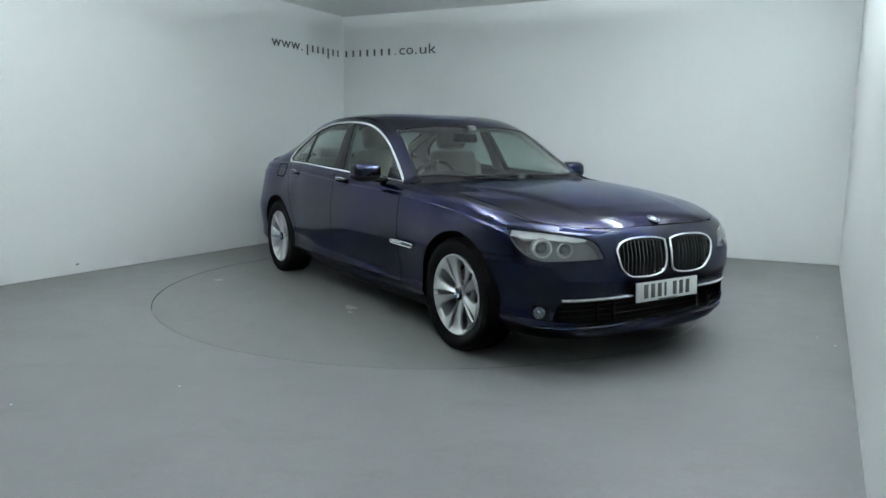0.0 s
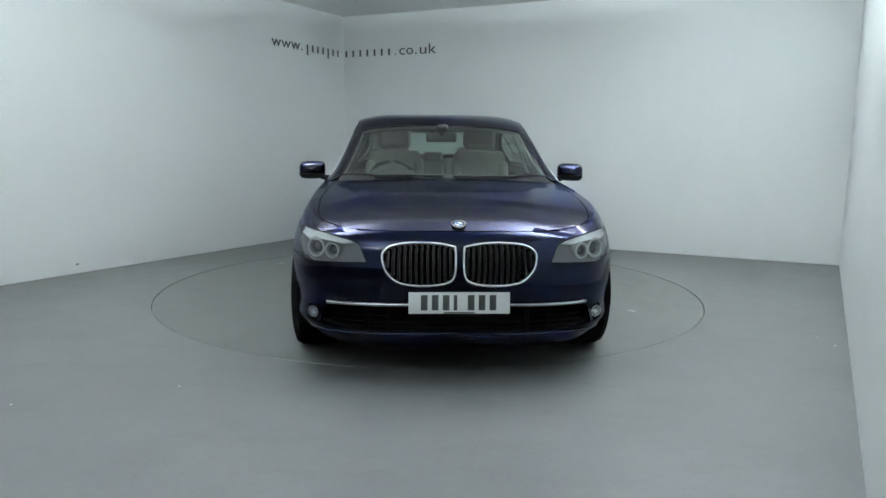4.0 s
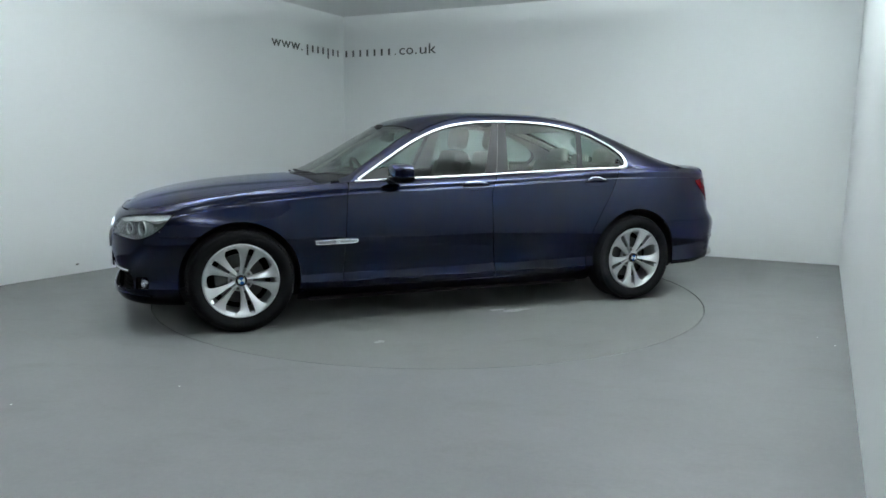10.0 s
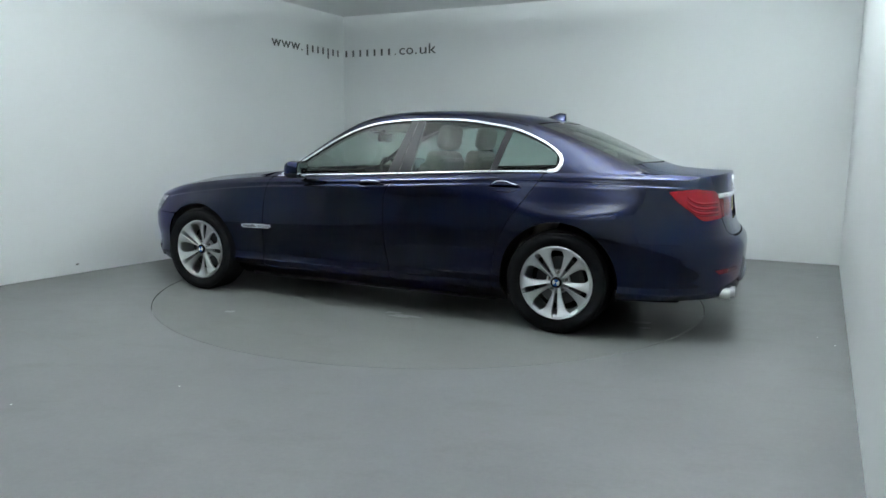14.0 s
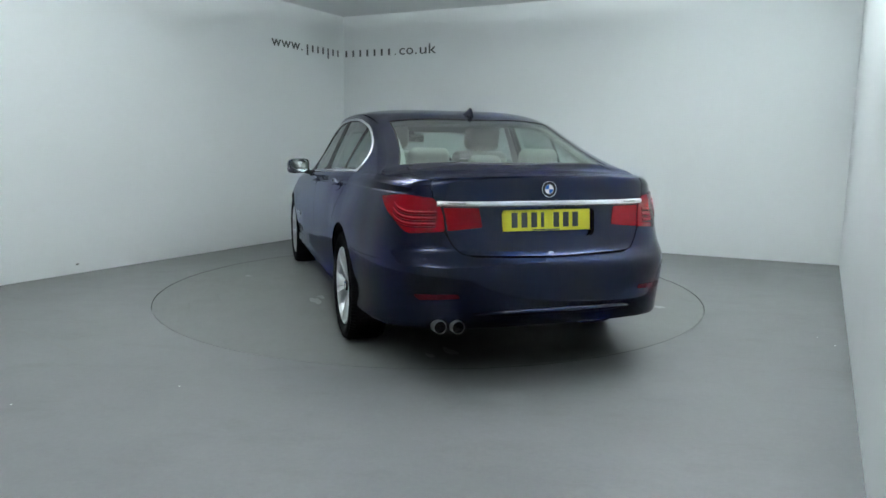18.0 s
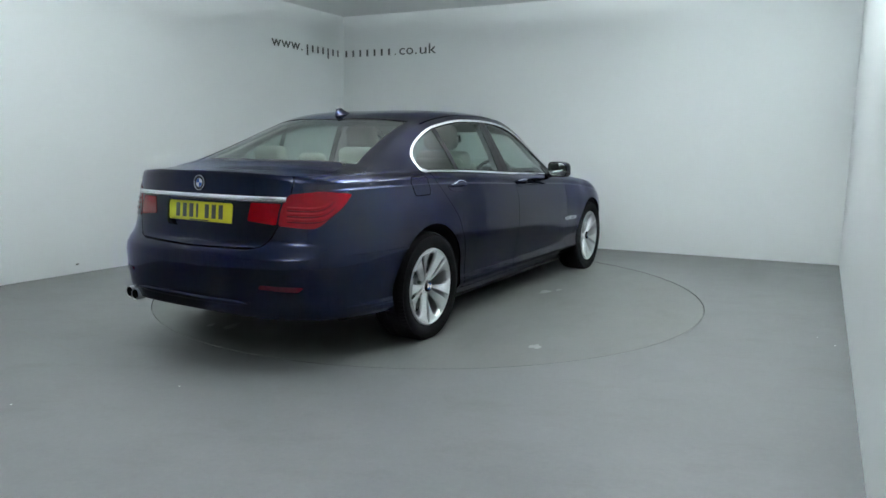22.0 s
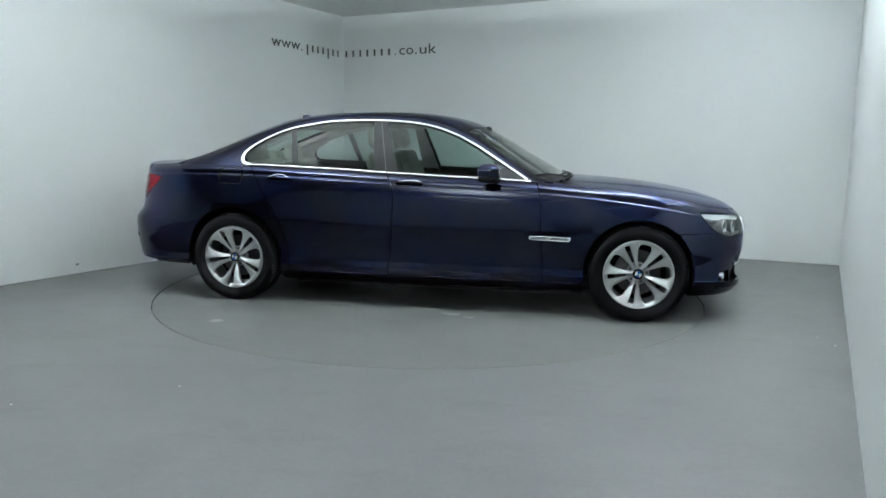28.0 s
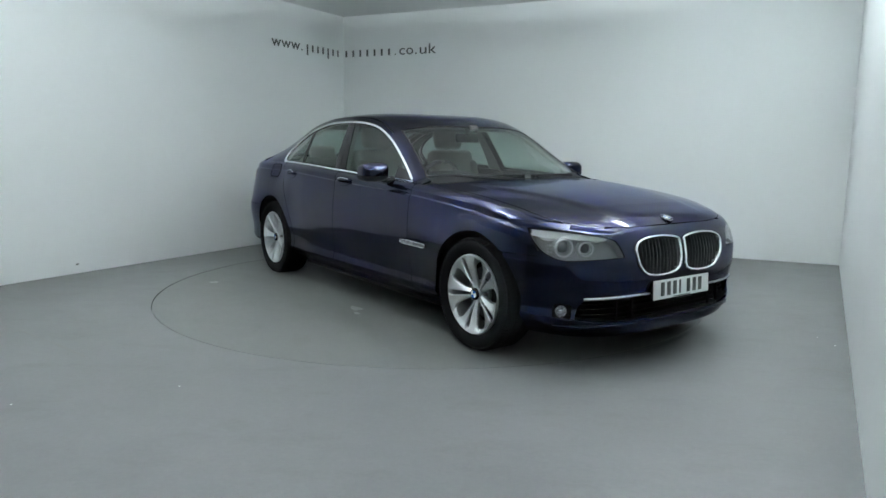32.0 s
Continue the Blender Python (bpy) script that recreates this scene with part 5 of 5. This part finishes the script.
# steering wheel on the right
t = np.arange(48) * 2 * math.pi / 48
sw = np.stack([0 * t, .19 * np.cos(t), .19 * np.sin(t)], 1)
wheel_rim = part("steering_wheel", solid("steering_wheel", tube(sw, .016, True, 12)), TRIMDARK, car, "black steering wheel with three spokes")
wheel_rim.matrix_local = pose(.39, -.38, .93, 0, 24, 0)
part("wheel_boss", block("wheel_boss", (.05, .15, .13), .025, 4), TRIMDARK, wheel_rim)
for ang in (0, 180, 270):
    a = radians(ang)
    v, f = tube(np.array([(0, .05 * math.cos(a), .05 * math.sin(a)), (0, .19 * math.cos(a), .19 * math.sin(a))]), .014)
    part("wheel_spoke", solid("wheel_spoke", (v, f)), TRIMDARK, wheel_rim)
# inside mirror
im = part("inner_mirror", block("inner_mirror", (.03, .24, .07), .014, 4), TRIMDARK, car, "black inside mirror under the roof")
im.matrix_local = pose(.27, 0, 1.285, 0, -8, 4)
part("mirror_face", block("mirror_face", (.002, .22, .055), .0008, 1, at=(-.0158, 0, 0)), MIRROR, im)
v, f = tube(np.array([(.02, 0, .02), (.07, 0, .07)]), .015)
part("mirror_stalk", solid("mirror_stalk", (v, f)), TRIMDARK, im)
part("sensor_box", block("sensor_box", (.09, .09, .06), .02, at=(.06, 0, .06)), TRIMDARK, im)


# ---- lettering on the walls ----
def wall_pose(a, d, n, s, z, off=.002):
    x, zz = d, Vector((0, 0, 1))
    m = Matrix((x, zz, n)).transposed().to_4x4()
    m.translation = a + d * s + n * off + Vector((0, 0, z))
    return m


def text_mesh(body, width, height):
    """The letters as a thin mesh, stretched to a width, standing on their baseline; height is the x-height."""
    c = bpy.data.curves.new("letter", "FONT")
    c.body, c.extrude = body, .002
    ob = bpy.data.objects.new("letter", c)
    scene.collection.objects.link(ob)
    me = bpy.data.meshes.new_from_object(ob.evaluated_get(bpy.context.evaluated_depsgraph_get()))
    bpy.data.objects.remove(ob)
    co = np.array([v.co for v in me.vertices])
    sx = width / (co[:, 0].max() - co[:, 0].min())
    for v in me.vertices:
        v.co = ((v.co.x - co[:, 0].min()) * sx, v.co.y * height / .5, v.co.z)
    return me


K = Vector((*CORNER, 0))
dl = (K - Vector((*LEFT_END, 0))).normalized()
dr = (Vector((*RIGHT, 0)) - K).normalized()
nl, nr = Vector((dl.y, -dl.x, 0)), Vector((dr.y, -dr.x, 0))
sign_l = thing("wall_lettering", "dark grey lettering high on the pale wall, plain bars after it", "lettering", at=wall_pose(K, dl, nl, -1.4, 2.412))
sign_r = thing("wall_lettering", "dark grey lettering high on the pale wall, plain bars before it", "lettering", at=wall_pose(K, dr, nr, 0, 2.418))


def letters(parent, body, x, width, h=.092):
    part("letter", text_mesh(body, width, h), SIGN, parent).matrix_local = pose(x, 0, 0)


def bars(parent, x, tall):
    part("bar", block("bar", (.03, tall[1] - tall[0], .003), .001, 1, at=(0, (tall[0] + tall[1]) / 2, 0)), SIGN, parent).matrix_local = pose(x, 0, 0)


for i in range(3):
    letters(sign_l, "w", .005 + .172 * i, .165)
letters(sign_l, ".", .54, .018)
X, G = (0, .088), (-.045, .088)
for i, t in enumerate((G, X, X, X, G, X, X)):
    bars(sign_l, .655 + .104 * i, t)
for i in range(7):
    bars(sign_r, .05 + .112 * i, X)
letters(sign_r, ".", .812, .018)
letters(sign_r, "c", .878, .085), letters(sign_r, "o", .985, .1)
letters(sign_r, ".", 1.118, .018)
letters(sign_r, "u", 1.182, .1), letters(sign_r, "k", 1.315, .105)

# ---- added trough lamps, out of view, hung from the ceiling ----
def trough(lx, ly, lz, turn):
    up = thing("added_trough_lamp", "added, unseen trough lamp of glowing white opal, hung from the ceiling, open upwards", "lamp", "trough lamps", at=pose(lx, ly, lz, 0, 0, turn))
    w, l = UP_WIDE / 2, UP_LONG / 2
    # tray and panels carry an added glow beside the lamp's own
    part("back_panel", block("back_panel", (UP_LONG, .012, .3), .003, 2, at=(0, -w - .05, .11)), GLOW_OPAL, up)
    part("front_lip", block("front_lip", (UP_LONG, .012, .128), .003, 2, at=(0, w + .05, .024)), GLOW_OPAL, up)
    part("tray", block("tray", (UP_LONG, UP_WIDE + .1, .012), .003, 1, at=(0, 0, -.04)), GLOW_OPAL, up)
    for sx in (-1, 1):
        part("end_panel", solid("end_panel", prism([(-w - .05, -.04), (w + .05, -.04), (w + .05, .088), (-w - .05, .26)], sx * l - .005, sx * l + .005, "yz"), False), GLOW_OPAL, up)
        for oy in (-w - .05, w + .05):
            v, f = tube(np.array([(sx * (l - .02), oy, -.02), (sx * (l - .02), oy, CEILING - lz)]), .002, sides=6)
            part("rod", solid("rod", (v, f)), WHITE, up)
    part("diffuser", block("diffuser", (UP_LONG - .04, UP_WIDE - .04, .012), .003, 1), DIFFUSE, up, "bright white diffuser of the added lamp").matrix_local = pose(0, 0, .03, UP_TILT * -1, 0, 0)


for lx, ly, lz, turn, watts in LIGHTS:
    trough(lx, ly, lz, turn)
m = wall_pose(K, dl, nl, -4.76, 0)
tagged(part("trim", block("trim", (.11, CEILING - .01, .03), .004, 2, at=(0, CEILING / 2, .012)), WHITE), "white painted wall batten", "trim", kind="structure").matrix_world = m

# ---- small marks on the floor and walls ----
speck = shade("pale_speck", (.7, .7, .68), .7)
stain = shade("dark_stain", (.122, .122, .118), .6)
pale = shade("pale_scuff", (.235, .24, .236), .55, vary=.3, scale=30)


def blot(name, x, y, rx, ry, material, parent=None, seed=0, z=.0012, label="", kind=""):
    """A flat mark with an uneven outline."""
    rng = random.Random(seed)
    n = 22
    ph = [rng.uniform(0, 6.28) for _ in range(3)]
    v = []
    for k in range(n):
        a = 2 * math.pi * k / n
        r = 1 + .25 * math.sin(2 * a + ph[0]) + .18 * math.sin(3 * a + ph[1]) + .12 * math.sin(5 * a + ph[2])
        v.append((x + rx * r * math.cos(a), y + ry * r * math.sin(a)))
    ob = part(name, solid(name, prism(v, 0, z, "xy"), False), material, parent, label)
    return ob


for i, (x, y) in enumerate(((-2.017, 3.081), (-1.328, 3.348), (2.473, 4.407), (2.484, 4.213))):
    tagged(blot("paint_speck", x, y, .0045, .0035, speck, seed=i), "tiny pale paint speck on the grey floor", "speck", "specks on the floor")
# marks that turn with the turntable
for i, (x, y, rx, ry, mat) in enumerate(((-.3, 1.03, .12, .035, pale), (-.17, .97, .05, .03, pale), (-1.87, .43, .075, .03, pale), (-1.92, .57, .04, .018, pale), (.36, -.93, .09, .03, pale), (.5, -1.0, .03, .02, pale),
                                     (-1.2, -1.5, .05, .03, pale), (1.5, .9, .06, .02, pale), (.9, 1.5, .03, .03, pale))):
    blot("scuff", x, y, rx, ry, mat, turntable, 20 + i)
for i, (x0, y0, x1, y1) in enumerate(((.09, 1.77, -.22, 1.74), (-.11, 1.98, -.44, 1.96))):
    v, f = bead(np.array([(x0, y0, 0), ((x0 + x1) / 2 + .01, (y0 + y1) / 2, 0), (x1, y1, 0)]), np.array([0, 0, 1.]), np.array([.012, .007, .003]), .001, False, .0005)
    part("scratch", solid("scratch", (v, f)), stain, turntable, "thin dark scratch")
# long faint scratches on the fixed floor
worn = shade("worn_floor", (.152, .147, .138), .6, vary=.2, scale=20)
for i, pts in enumerate((((-2.75, 4.35), (-2.4, 4.1), (-2.05, 3.82)), ((1.95, 3.72), (2.1, 3.76), (2.26, 3.66)))):
    p = spline(np.array([(x, y, 0) for x, y in pts]), 8, False)
    v, f = bead(p, np.array([0, 0, 1.]), .008, .0008, False, .0004)
    tagged(part("floor_scratch", solid("floor_scratch", (v, f)), worn), "long faint brown scratch in the grey floor paint", "scratch", "scratches on the floor")
spot_l = wall_pose(K, dl, nl, -4.025, .086, .001)
tagged(part("wall_mark", block("wall_mark", (.03, .012, .002), .0006, 1), stain), "small dark scuff low on the pale wall", "mark").matrix_world = spot_l


# ---- what turns ----
TURN = ((0, -57.25), (.5, -57.25), (1, -57.69), (1.5, -59.59), (2, -63.41), (2.5, -68.72), (3, -74.93), (3.5, -80.94), (4, -86.97), (5, -99.03), (6, -111.1), (7, -123.04), (8, -134.87),
        (9, -146.62), (10, -158.29), (11, -169.93), (12, -181.57), (13, -193.2), (14, -204.84), (15, -216.55), (16, -228.35), (17, -240.24), (18, -252.29), (19, -264.33), (20, -276.33),
        (21, -288.34), (22, -300.39), (23, -312.4), (24, -324.22), (25, -335.93), (26, -347.57), (27, -359.21), (28, -370.87), (29, -382.57), (30, -394.29), (30.5, -400.2), (31, -406.1), (31.5, -411.3), (32, -414.15))


def motions():
    """The turntable and the car on it go round together."""
    rows, car_rows = [], []
    for t, a in TURN:
        m = pose(*PIVOT, 0, 0, 0, a)
        rows.append((t, m))
        car_rows.append((t, m @ pose(-CAR_OFF[0], -CAR_OFF[1], 0)))
    walk(turntable, rows)
    walk(car, car_rows)


motions()
